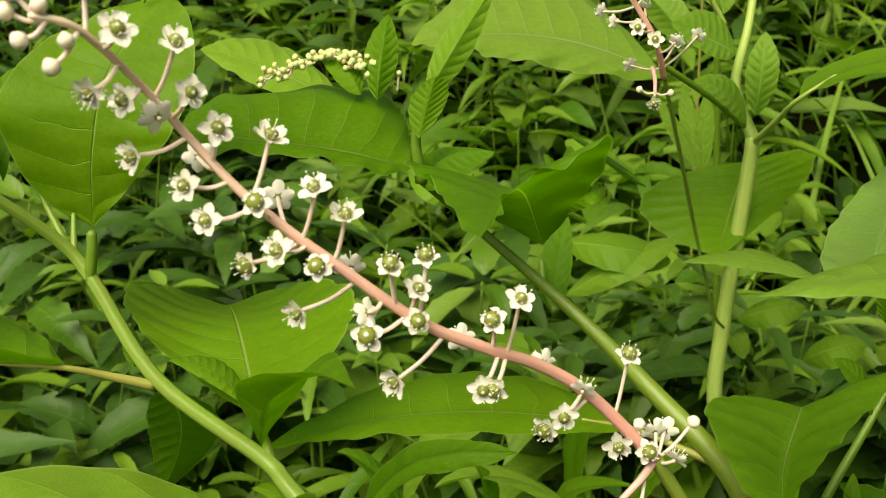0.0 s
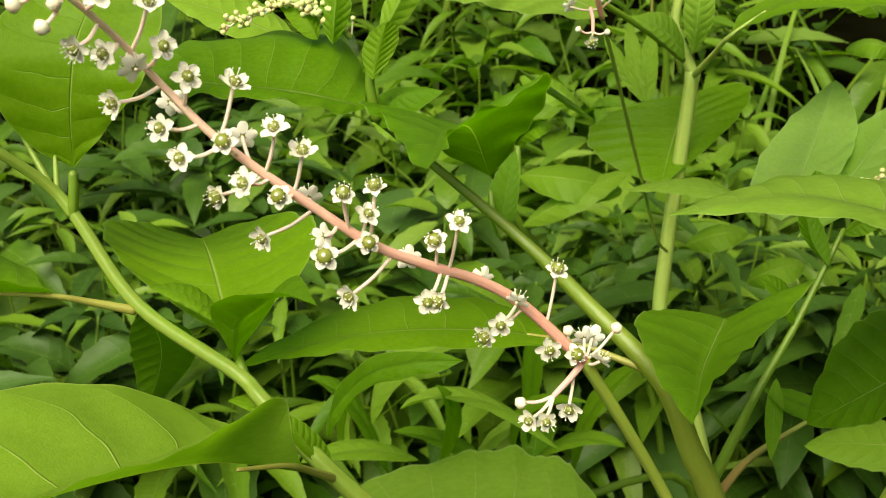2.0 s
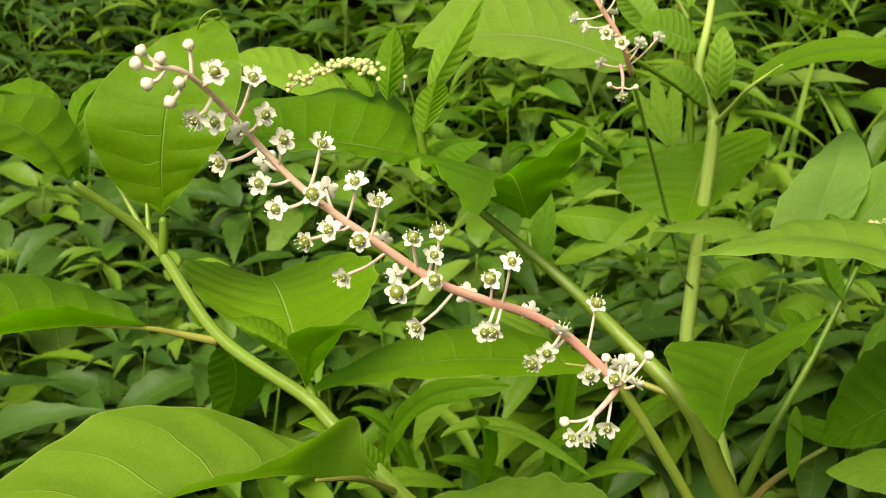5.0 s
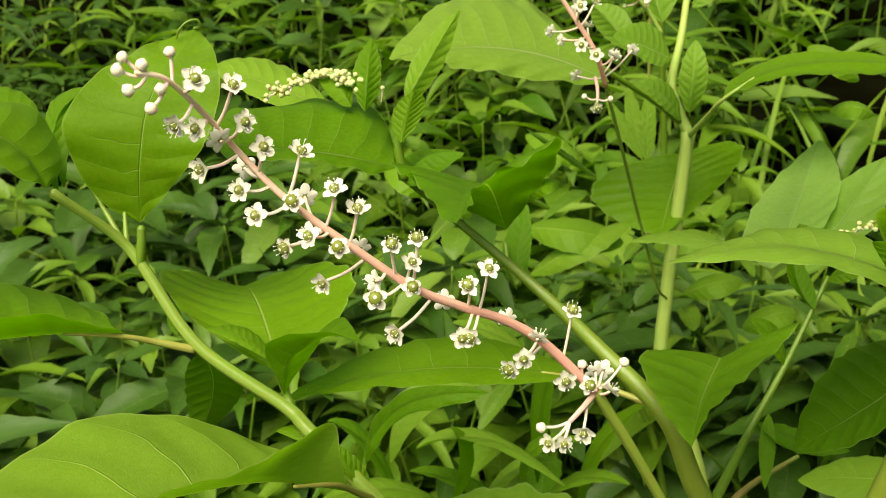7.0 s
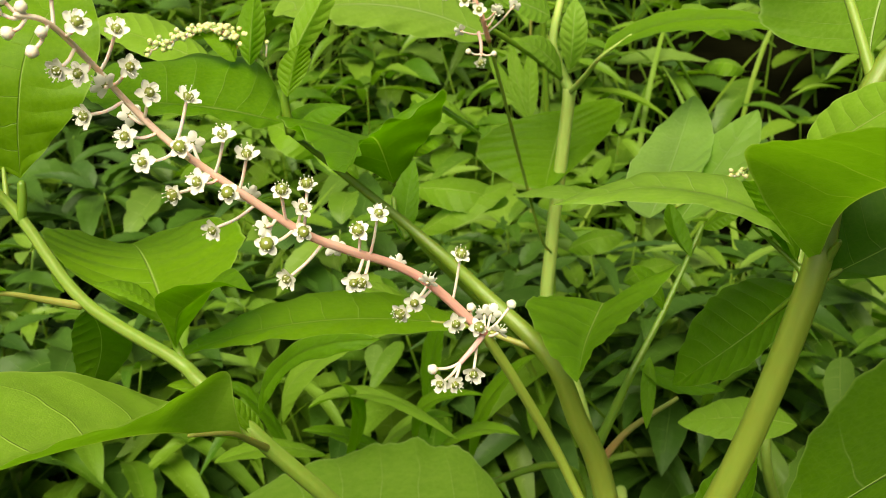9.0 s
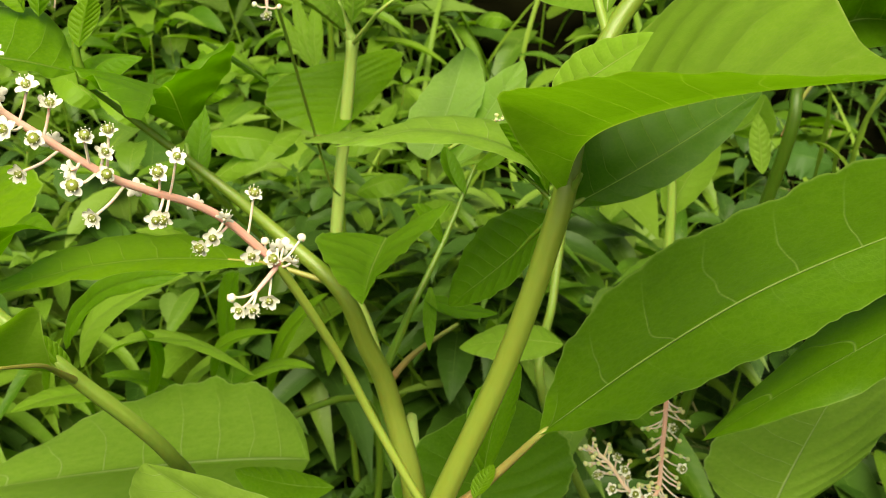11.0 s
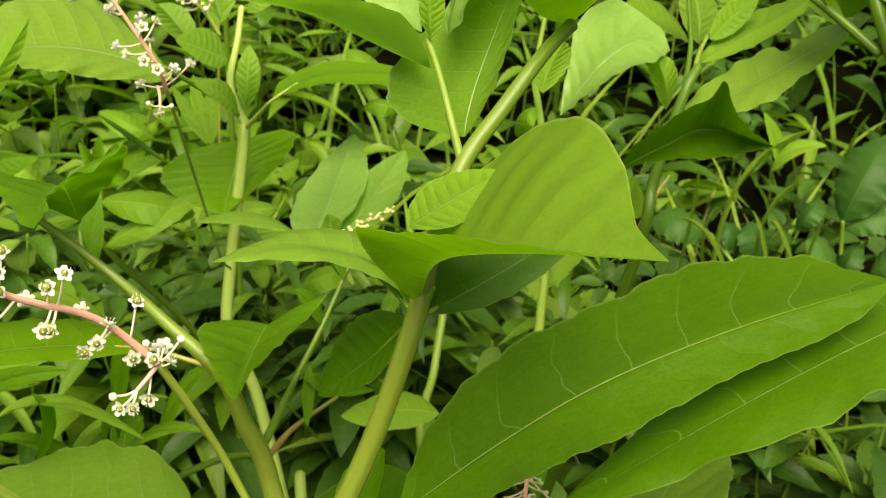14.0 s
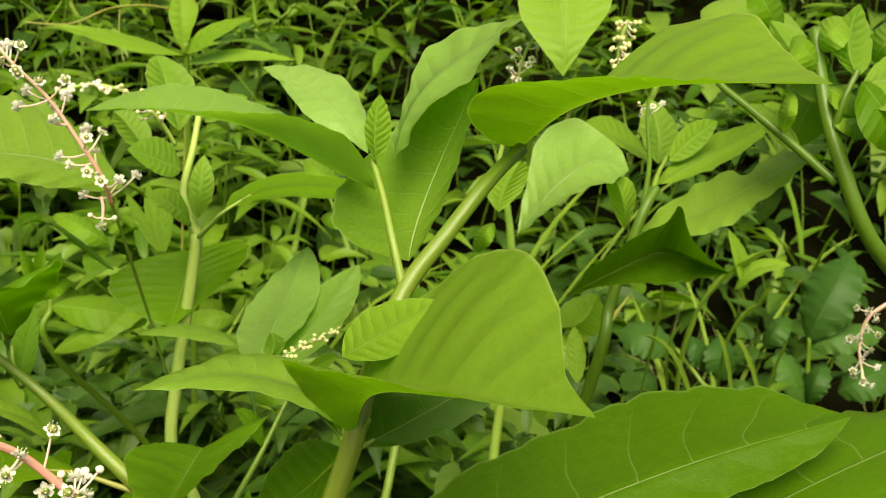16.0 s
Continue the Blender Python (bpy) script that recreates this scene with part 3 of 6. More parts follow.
leaf(plant_m, (0.1194, 0.1739, 0.5742), (0.1310, 0.1638, 0.5878), (0.1466, 0.1619, 0.5971), (0.1301, 0.1802, 0.5879), (0.1330, 0.1504, 0.5872), 0.45, 0.45, mat='young')
stalk(plant_m, 'peduncle', [(0.0903, 0.1847, 0.4093), (0.0842, 0.1887, 0.4200), (0.0770, 0.1955, 0.4350), (0.0689, 0.2023, 0.4534), (0.0608, 0.2037, 0.4734), (0.0482, 0.1991, 0.5011), (0.0385, 0.1964, 0.5204)], 0.0016, 0.0016, mat='stem_olive')
raceme_m = stalk(plant_m, 'raceme', [(0.0385, 0.1964, 0.5204), (0.0243, 0.1948, 0.5377), (0.0139, 0.1911, 0.5471), (0.0025, 0.1845, 0.5553), (-0.0095, 0.1793, 0.5641), (-0.0255, 0.1767, 0.5790), (-0.0332, 0.1764, 0.5862), (-0.0396, 0.1769, 0.5927), (-0.0470, 0.1784, 0.6017), (-0.0521, 0.1731, 0.6122), (-0.0572, 0.1626, 0.6236), (-0.0623, 0.1583, 0.6266)], 0.0014, 0.00055, mat='rachis_mat')
# ---- the plant with the slanting branch ----
plant_e = plant('pokeweed_plant', (0.10, 0.36, 0.0), 'pokeweed with a slanting green branch and folded leaves')
stalk(plant_e, 'stem', [(0.1000, 0.3600, 0.0000), (0.1000, 0.3500, 0.1800), (0.1041, 0.2565, 0.3361), (0.0942, 0.2615, 0.4116), (0.0830, 0.2606, 0.4445), (0.0738, 0.2638, 0.4690), (0.0551, 0.2823, 0.4863), (0.0343, 0.3082, 0.5016), (0.0046, 0.3191, 0.5282), (-0.0129, 0.3157, 0.5464)], 0.0066, 0.0009, mat='stem_main')
stalk(plant_e, 'branch', [(-0.0129, 0.3157, 0.5464), (-0.0139, 0.3158, 0.5593), (-0.0121, 0.3180, 0.5690)], 0.002, 0.0012, mat='stem_mat')
stalk(plant_e, 'shoot', [(0.0927, 0.2686, 0.4228), (0.1050, 0.2854, 0.4286), (0.1178, 0.3026, 0.4352), (0.1350, 0.3146, 0.4571), (0.1553, 0.3299, 0.4868)], 0.0022, 0.001, mat='stem_mat')
stalk(plant_e, 'shoot', [(0.0950, 0.2696, 0.4156), (0.1178, 0.3037, 0.4057), (0.1505, 0.3351, 0.3978)], 0.0018, 0.001, mat='stem_red')
stalk(plant_e, 'petiole', [(0.0737, 0.2651, 0.4706), (0.0610, 0.2708, 0.4744), (0.0471, 0.2766, 0.4786), (0.0321, 0.2759, 0.4830)], 0.0015, 0.0005, mat='stem_tan')
stalk(plant_e, 'petiole', [(0.0287, 0.3223, 0.4967), (0.0260, 0.3350, 0.5010), (0.0258, 0.3428, 0.5063)], 0.0014, 0.001, mat='stem_mat')
leaf(plant_e, (0.0471, 0.2766, 0.4786), (-0.0095, 0.2697, 0.4912), (-0.0585, 0.2523, 0.4921), (-0.0030, 0.3052, 0.4847), (-0.0096, 0.2586, 0.4909), 0.45, 0.45, mat='leaf')
blade(plant_e, [(0.0250, 0.3265, 0.5190), (0.0184, 0.3095, 0.5428), (0.0111, 0.2778, 0.5531), (0.0036, 0.2342, 0.5588)], [(0.0051, 0.3216, 0.5340), (-0.0168, 0.2986, 0.5575), (-0.0083, 0.2727, 0.5602), (-0.0011, 0.2447, 0.5582)], [(0.0370, 0.3231, 0.5353), (0.0448, 0.3019, 0.5611), (0.0273, 0.2890, 0.5579), (0.0138, 0.2722, 0.5578), (0.0067, 0.2431, 0.5591)], mat='leaf', ripple=0.9, cup=0.05)
leaf(plant_e, (0.0282, 0.3261, 0.4931), (0.0307, 0.3414, 0.5028), (0.0369, 0.3586, 0.5166), (0.0249, 0.3470, 0.5034), (0.0363, 0.3423, 0.5045), 0.45, 0.45)
blade(plant_e, [(-0.0149, 0.3126, 0.5519), (-0.0358, 0.3078, 0.5598), (-0.0622, 0.3014, 0.5668), (-0.0836, 0.3074, 0.5691)], [(-0.0154, 0.3307, 0.5559), (-0.0234, 0.3461, 0.5665), (-0.0459, 0.3470, 0.5701), (-0.0668, 0.3413, 0.5708), (-0.0800, 0.3254, 0.5728)], [(-0.0259, 0.2995, 0.5551), (-0.0497, 0.2920, 0.5643), (-0.0707, 0.2923, 0.5663)], mat='leaf', ripple=0.9, cup=0.12)
leaf(plant_e, (-0.0390, 0.3595, 0.5607), (-0.0646, 0.3694, 0.5724), (-0.0907, 0.3773, 0.5795), (-0.0649, 0.3882, 0.5778), (-0.0648, 0.3566, 0.5681), 0.45, 0.45, mat='young')
leaf(plant_e, (-0.0255, 0.3259, 0.5704), (-0.0239, 0.3311, 0.5822), (-0.0215, 0.3469, 0.5931), (-0.0293, 0.3365, 0.5824), (-0.0187, 0.3364, 0.5816), 0.45, 0.45)
leaf(plant_e, (-0.0305, 0.3266, 0.5723), (-0.0353, 0.3329, 0.5795), (-0.0444, 0.3417, 0.5828), (-0.0384, 0.3285, 0.5771), (-0.0326, 0.3406, 0.5796), 0.45, 0.45)
leaf(plant_e, (-0.0127, 0.3114, 0.5616), (-0.0099, 0.3135, 0.5711), (-0.0066, 0.3150, 0.5793), (-0.0149, 0.3159, 0.5719), (-0.0033, 0.3166, 0.5728), 0.45, 0.45)
leaf(plant_e, (-0.0121, 0.3148, 0.5444), (-0.0041, 0.3141, 0.5548), (0.0101, 0.3099, 0.5567), (-0.0104, 0.3290, 0.5517), (-0.0001, 0.3069, 0.5505), 0.45, 0.45)
blade(plant_e, [(0.1027, 0.3024, 0.4593), (0.0977, 0.2793, 0.4817), (0.0788, 0.2342, 0.4922), (0.0619, 0.1816, 0.5101)], [(0.0840, 0.2892, 0.4802), (0.0628, 0.2533, 0.4992), (0.0600, 0.2121, 0.5051), (0.0610, 0.1916, 0.5082)], [(0.1169, 0.2888, 0.4773), (0.1242, 0.2712, 0.4989), (0.1105, 0.2544, 0.4989), (0.0921, 0.2326, 0.5001), (0.0721, 0.2023, 0.5068)], mat='leaf', ripple=0.35, cup=0.05)
leaf(plant_e, (0.1252, 0.3032, 0.4413), (0.1216, 0.2923, 0.4307), (0.1187, 0.2842, 0.4190), (0.1188, 0.2941, 0.4318), (0.1246, 0.2918, 0.4319), 0.45, 0.45)
leaf(plant_e, (0.1348, 0.3139, 0.4559), (0.1300, 0.3166, 0.4676), (0.1209, 0.3190, 0.4761), (0.1334, 0.3222, 0.4691), (0.1247, 0.3138, 0.4697), 0.45, 0.45)
leaf(plant_e, (0.1475, 0.3209, 0.4766), (0.1427, 0.3277, 0.4849), (0.1423, 0.3349, 0.4970), (0.1408, 0.3348, 0.4854), (0.1472, 0.3281, 0.4886), 0.45, 0.45)
leaf(plant_e, (0.1550, 0.3293, 0.4856), (0.1619, 0.3245, 0.4925), (0.1718, 0.3235, 0.4974), (0.1661, 0.3347, 0.4919), (0.1625, 0.3221, 0.4889), 0.45, 0.45)
leaf(plant_e, (0.1207, 0.3028, 0.4377), (0.1366, 0.2985, 0.4306), (0.1576, 0.2986, 0.4239), (0.1446, 0.3158, 0.4237), (0.1316, 0.2891, 0.4320), 0.45, 0.45)
# ---- the plant with the pale branch ----
plant_d = plant('pokeweed_plant', (0.03, 0.30, 0.0), 'pokeweed branch with pale ribbed stem and broad leaves')
stalk(plant_d, 'stem', [(0.0400, 0.3100, 0.0000), (0.0350, 0.3000, 0.2000), (0.0120, 0.2620, 0.3700), (-0.0014, 0.2152, 0.4414), (-0.0278, 0.2088, 0.4831), (-0.0458, 0.2227, 0.4984), (-0.0537, 0.2302, 0.5035), (-0.0793, 0.2379, 0.5228), (-0.0948, 0.2480, 0.5467), (-0.1019, 0.2492, 0.5572), (-0.1151, 0.2413, 0.5749)], 0.0034, 0.0014, mat='stem_pale')
stalk(plant_d, 'petiole', [(-0.0802, 0.2374, 0.5216), (-0.0903, 0.2348, 0.5263), (-0.0994, 0.2303, 0.5315), (-0.1149, 0.2254, 0.5361)], 0.0014, 0.0004, mat='stem_tan')
stalk(plant_d, 'petiole', [(-0.0957, 0.2480, 0.5468), (-0.0941, 0.2490, 0.5538), (-0.0936, 0.2500, 0.5586)], 0.0016, 0.0013, mat='stem_mat')
stalk(plant_d, 'petiole', [(-0.0512, 0.2294, 0.5017), (-0.0533, 0.2323, 0.5083), (-0.0553, 0.2273, 0.5220)], 0.0015, 0.001, mat='stem_mat')
stalk(plant_d, 'shoot', [(-0.1002, 0.2496, 0.5556), (-0.1049, 0.2548, 0.5627), (-0.1092, 0.2610, 0.5673)], 0.001, 0.0006, mat='stem_pale')
stalk(plant_d, 'shoot', [(-0.0989, 0.2498, 0.5535), (-0.0992, 0.2526, 0.5574), (-0.0998, 0.2566, 0.5616)], 0.001, 0.0006, mat='stem_pale')
blade(plant_d, [(-0.0959, 0.2582, 0.5574), (-0.0923, 0.2575, 0.5782), (-0.0872, 0.2658, 0.5967), (-0.0751, 0.2882, 0.6120)], [(-0.1065, 0.2547, 0.5675), (-0.1117, 0.2505, 0.5881), (-0.1110, 0.2561, 0.5960), (-0.1039, 0.2684, 0.6036), (-0.0895, 0.2820, 0.6087)], [(-0.0858, 0.2593, 0.5669), (-0.0724, 0.2614, 0.5808), (-0.0673, 0.2730, 0.5969), (-0.0700, 0.2826, 0.6065)], mat='leaf', ripple=0.6, cup=0.04)
blade(plant_d, [(-0.1152, 0.2390, 0.5771), (-0.1238, 0.2439, 0.5889), (-0.1345, 0.2417, 0.5969), (-0.1511, 0.2379, 0.6017)], [(-0.1162, 0.2564, 0.5795), (-0.1242, 0.2693, 0.5920), (-0.1380, 0.2690, 0.5971), (-0.1498, 0.2571, 0.6005)], [(-0.1177, 0.2304, 0.5827), (-0.1251, 0.2288, 0.5893), (-0.1344, 0.2252, 0.5966)], mat='leaf', ripple=0.5, cup=0.08)
leaf(plant_d, (-0.1209, 0.2675, 0.5678), (-0.1262, 0.2852, 0.5835), (-0.1159, 0.3003, 0.5925), (-0.1304, 0.2916, 0.5859), (-0.1225, 0.2915, 0.5852), 0.45, 0.45)
leaf(plant_d, (-0.1194, 0.2566, 0.5678), (-0.1414, 0.2909, 0.5850), (-0.1625, 0.3080, 0.5879), (-0.1390, 0.3037, 0.5891), (-0.1393, 0.2864, 0.5871), 0.45, 0.45)
blade(plant_d, [(-0.0322, 0.1917, 0.4967), (-0.0516, 0.1854, 0.5059), (-0.0687, 0.1677, 0.5164), (-0.0893, 0.1457, 0.5247), (-0.1142, 0.1028, 0.5405)], [(-0.0418, 0.1989, 0.5011), (-0.0543, 0.2093, 0.5009), (-0.0759, 0.2164, 0.5084), (-0.0938, 0.2164, 0.5120), (-0.1096, 0.2118, 0.5149), (-0.1159, 0.2029, 0.5150), (-0.1277, 0.1789, 0.5158), (-0.1295, 0.1489, 0.5223)], [(-0.0330, 0.1871, 0.5086), (-0.0335, 0.1849, 0.5235), (-0.0415, 0.1763, 0.5244), (-0.0563, 0.1612, 0.5258), (-0.0688, 0.1470, 0.5315), (-0.0764, 0.1344, 0.5356), (-0.0940, 0.1166, 0.5386)], mat='thin', ripple=0.3, cup=0.03)
stalk(plant_d, 'petiole', [(-0.0272, 0.2082, 0.4818), (-0.0311, 0.1975, 0.4924), (-0.0352, 0.1866, 0.5028), (-0.0445, 0.1748, 0.5113)], 0.0013, 0.0005, mat='stem_tan')
blade(plant_d, [(-0.0989, 0.2307, 0.5324), (-0.1203, 0.2262, 0.5358), (-0.1392, 0.2162, 0.5392), (-0.1635, 0.2002, 0.5415)], [(-0.1111, 0.2469, 0.5326), (-0.1306, 0.2589, 0.5364), (-0.1522, 0.2601, 0.5404), (-0.1643, 0.2398, 0.5447)], [(-0.1017, 0.2243, 0.5378), (-0.1150, 0.2132, 0.5482), (-0.1281, 0.2032, 0.5511), (-0.1427, 0.1937, 0.5502)], mat='leaf', ripple=0.4, cup=0.06)
leaf(plant_d, (-0.0547, 0.2344, 0.5132), (-0.0653, 0.2707, 0.5218), (-0.0793, 0.3181, 0.5062), (-0.0985, 0.2779, 0.5279), (-0.0323, 0.2787, 0.5256), 0.4, 0.4, mat='leaf')
blade(plant_d, [(-0.0519, 0.2227, 0.5114), (-0.0495, 0.2193, 0.5232), (-0.0439, 0.2158, 0.5299), (-0.0348, 0.2121, 0.5358), (-0.0250, 0.2005, 0.5387)], [(-0.0532, 0.2206, 0.5190), (-0.0551, 0.2189, 0.5276), (-0.0527, 0.2133, 0.5348), (-0.0443, 0.2078, 0.5391), (-0.0361, 0.2054, 0.5405)], [(-0.0493, 0.2267, 0.5151), (-0.0425, 0.2277, 0.5221), (-0.0367, 0.2257, 0.5322), (-0.0320, 0.2215, 0.5372), (-0.0286, 0.2114, 0.5388)], mat='leaf', ripple=0.25, cup=0.05)
leaf(plant_d, (-0.0553, 0.2273, 0.5220), (-0.0642, 0.2344, 0.5262), (-0.0763, 0.2400, 0.5273), (-0.0642, 0.2444, 0.5241), (-0.0621, 0.2285, 0.5252), 0.45, 0.45)
leaf(plant_d, (-0.0797, 0.2414, 0.5183), (-0.0807, 0.2542, 0.4976), (-0.0912, 0.2602, 0.4746), (-0.0913, 0.2586, 0.4959), (-0.0712, 0.2592, 0.4961), 0.45, 0.45, mat='shade_green')
blade(plant_d, [(-0.0294, 0.2184, 0.4877), (-0.0262, 0.2176, 0.4980), (-0.0166, 0.2194, 0.5066), (-0.0038, 0.2173, 0.5109), (0.0097, 0.2139, 0.5124)], [(-0.0297, 0.2299, 0.4889), (-0.0260, 0.2330, 0.4958), (-0.0182, 0.2312, 0.5038), (-0.0088, 0.2280, 0.5083), (0.0027, 0.2200, 0.5116)], [(-0.0252, 0.2117, 0.4969), (-0.0191, 0.2104, 0.5060), (-0.0106, 0.2119, 0.5091), (0.0001, 0.2125, 0.5098)], mat='leaf', ripple=0.3, cup=0.1)
leaf(plant_d, (-0.0375, 0.2139, 0.4904), (-0.0401, 0.2209, 0.4940), (-0.0578, 0.2313, 0.4939), (-0.0453, 0.2315, 0.4937), (-0.0445, 0.2201, 0.4925), 0.45, 0.45)
leaf(plant_d, (-0.0278, 0.2088, 0.4831), (-0.0329, 0.2090, 0.4914), (-0.0388, 0.2128, 0.5003), (-0.0367, 0.2080, 0.4944), (-0.0304, 0.2129, 0.4925), 0.45, 0.45)
leaf(plant_d, (-0.0851, 0.2392, 0.5259), (-0.0853, 0.2413, 0.5307), (-0.0861, 0.2434, 0.5356), (-0.0893, 0.2449, 0.5293), (-0.0845, 0.2452, 0.5297), 0.45, 0.45)
leaf(plant_d, (0.0495, 0.1289, 0.4369), (0.0162, 0.1364, 0.4693), (-0.0098, 0.1428, 0.4941), (-0.0074, 0.1181, 0.4849), (0.0380, 0.1544, 0.4520), 0.5, 0.5, mat='broad')
# ---- the plant behind with the drooping raceme ----
plant_r = plant('pokeweed_plant', (0.20, 0.52, 0.0), 'upright pokeweed with pale ribbed stem and drooping raceme')
stalk(plant_r, 'stem', [(0.2000, 0.5200, 0.0000), (0.1850, 0.5200, 0.2000), (0.1543, 0.4060, 0.2068), (0.1433, 0.4238, 0.2721), (0.1315, 0.4420, 0.3375), (0.1158, 0.4482, 0.3801), (0.1197, 0.4558, 0.4263), (0.1257, 0.4591, 0.4728), (0.1308, 0.4633, 0.5104)], 0.0042, 0.0034, mat='stem_light')
stalk(plant_r, 'branch', [(0.1308, 0.4633, 0.5104), (0.1252, 0.4694, 0.5255), (0.1244, 0.4746, 0.5358), (0.1303, 0.4811, 0.5559), (0.1356, 0.4926, 0.5729)], 0.003, 0.0016, mat='stem_light')
stalk(plant_r, 'petiole', [(0.1307, 0.4627, 0.5089), (0.1333, 0.4382, 0.5258), (0.1357, 0.4215, 0.5383), (0.1497, 0.4202, 0.5481)], 0.0016, 0.0006, mat='stem_light')
stalk(plant_r, 'petiole', [(0.1267, 0.4646, 0.5167), (0.1084, 0.4568, 0.5329), (0.0820, 0.4426, 0.5532)], 0.0016, 0.0013, mat='stem_mat')
stalk(plant_r, 'peduncle', [(0.1179, 0.4496, 0.4240), (0.1096, 0.4364, 0.4389), (0.0956, 0.4170, 0.4861), (0.0808, 0.3864, 0.5342), (0.0717, 0.3680, 0.5627)], 0.0007, 0.0008, mat='stem_pale')
raceme_r = stalk(plant_r, 'raceme', [(0.0717, 0.3680, 0.5627), (0.0662, 0.3601, 0.5789), (0.0563, 0.3606, 0.5959), (0.0451, 0.3620, 0.6132), (0.0296, 0.3593, 0.6305), (0.0234, 0.3604, 0.6394)], 0.0011, 0.0007, mat='rachis_mat')
leaf(plant_r, (0.0894, 0.4583, 0.5414), (0.0383, 0.4451, 0.5642), (-0.0176, 0.4135, 0.5704), (0.0386, 0.5070, 0.5809), (0.0231, 0.4161, 0.5615), 0.45, 0.45, ripple=1.0, mat='broad')
leaf(plant_r, (-0.0107, 0.3663, 0.5619), (-0.0012, 0.3728, 0.5762), (0.0145, 0.3920, 0.5941), (-0.0055, 0.3792, 0.5786), (0.0046, 0.3768, 0.5725), 0.45, 0.45, mat='young')
blade(plant_r, [(0.1357, 0.4215, 0.5383), (0.1494, 0.4192, 0.5483), (0.1694, 0.4146, 0.5543), (0.1943, 0.4023, 0.5564), (0.2176, 0.3879, 0.5530)], [(0.1472, 0.4442, 0.5425), (0.1660, 0.4459, 0.5503), (0.1850, 0.4354, 0.5550), (0.2064, 0.4123, 0.5565)], [(0.1423, 0.4130, 0.5452), (0.1630, 0.4033, 0.5523), (0.1874, 0.3911, 0.5542)], mat='leaf', ripple=0.3, cup=0.06)
leaf(plant_r, (0.1197, 0.4597, 0.5506), (0.1050, 0.4527, 0.5594), (0.0890, 0.4457, 0.5669), (0.1104, 0.4659, 0.5675), (0.1053, 0.4438, 0.5534), 0.45, 0.45, mat='broad')
leaf(plant_r, (0.1288, 0.4548, 0.5235), (0.1293, 0.4516, 0.5430), (0.1332, 0.4629, 0.5584), (0.1246, 0.4595, 0.5423), (0.1374, 0.4535, 0.5423), 0.45, 0.45, mat='broad')
leaf(plant_r, (0.1237, 0.4504, 0.5219), (0.1114, 0.4395, 0.5376), (0.0960, 0.4327, 0.5460), (0.1165, 0.4507, 0.5410), (0.1106, 0.4320, 0.5334), 0.45, 0.45, mat='broad')
leaf(plant_r, (0.1347, 0.4856, 0.4927), (0.1238, 0.4700, 0.4738), (0.1133, 0.4453, 0.4617), (0.0831, 0.4788, 0.4774), (0.1686, 0.4918, 0.4887), 0.45, 0.4, mat='leaf')
leaf(plant_r, (0.1423, 0.3993, 0.4693), (0.1193, 0.4120, 0.4736), (0.0908, 0.4184, 0.4713), (0.1230, 0.4220, 0.4729), (0.1181, 0.4058, 0.4718), 0.45, 0.45, mat='broad')
leaf(plant_r, (0.1178, 0.5123, 0.4815), (0.1083, 0.5245, 0.4981), (0.1007, 0.5352, 0.5134), (0.1053, 0.5250, 0.4962), (0.1120, 0.5237, 0.5001), 0.45, 0.45, mat='young')
leaf(plant_r, (0.1191, 0.5118, 0.4816), (0.1149, 0.5225, 0.5005), (0.1135, 0.5328, 0.5212), (0.1108, 0.5249, 0.5016), (0.1198, 0.5204, 0.5010), 0.45, 0.45, mat='young')
leaf(plant_r, (0.1204, 0.5112, 0.4818), (0.1213, 0.5191, 0.4996), (0.1250, 0.5265, 0.5193), (0.1171, 0.5208, 0.4991), (0.1262, 0.5170, 0.5001), 0.45, 0.45, mat='young')
leaf(plant_r, (0.1311, 0.5282, 0.5550), (0.1264, 0.5413, 0.5782), (0.1224, 0.5627, 0.5946), (0.1161, 0.5579, 0.5778), (0.1434, 0.5465, 0.5809), 0.45, 0.45, mat='broad')
leaf(plant_r, (0.1108, 0.5090, 0.5446), (0.1010, 0.5202, 0.5589), (0.0924, 0.5281, 0.5671), (0.0953, 0.5265, 0.5537), (0.1099, 0.5240, 0.5631), 0.45, 0.45, mat='broad')
leaf(plant_r, (0.1416, 0.5047, 0.5665), (0.1516, 0.5048, 0.5768), (0.1684, 0.5107, 0.5807), (0.1526, 0.5173, 0.5789), (0.1559, 0.5009, 0.5727), 0.45, 0.45, mat='broad')
leaf(plant_r, (0.0866, 0.4804, 0.4844), (0.0702, 0.5038, 0.4924), (0.0541, 0.5376, 0.4973), (0.0699, 0.5156, 0.4917), (0.0730, 0.5005, 0.4881), 0.45, 0.45, mat='broad')
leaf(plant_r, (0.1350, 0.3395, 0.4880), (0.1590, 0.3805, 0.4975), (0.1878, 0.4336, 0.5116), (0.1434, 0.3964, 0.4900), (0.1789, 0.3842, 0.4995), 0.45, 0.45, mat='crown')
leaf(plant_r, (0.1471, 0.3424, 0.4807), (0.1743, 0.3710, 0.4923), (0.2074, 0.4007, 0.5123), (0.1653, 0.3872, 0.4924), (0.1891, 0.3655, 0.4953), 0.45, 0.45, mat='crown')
leaf(plant_r, (0.1286, 0.2940, 0.5126), (0.1313, 0.2955, 0.5186), (0.1306, 0.2985, 0.5243), (0.1286, 0.3016, 0.5160), (0.1374, 0.2984, 0.5181), 0.45, 0.45, mat='broad')
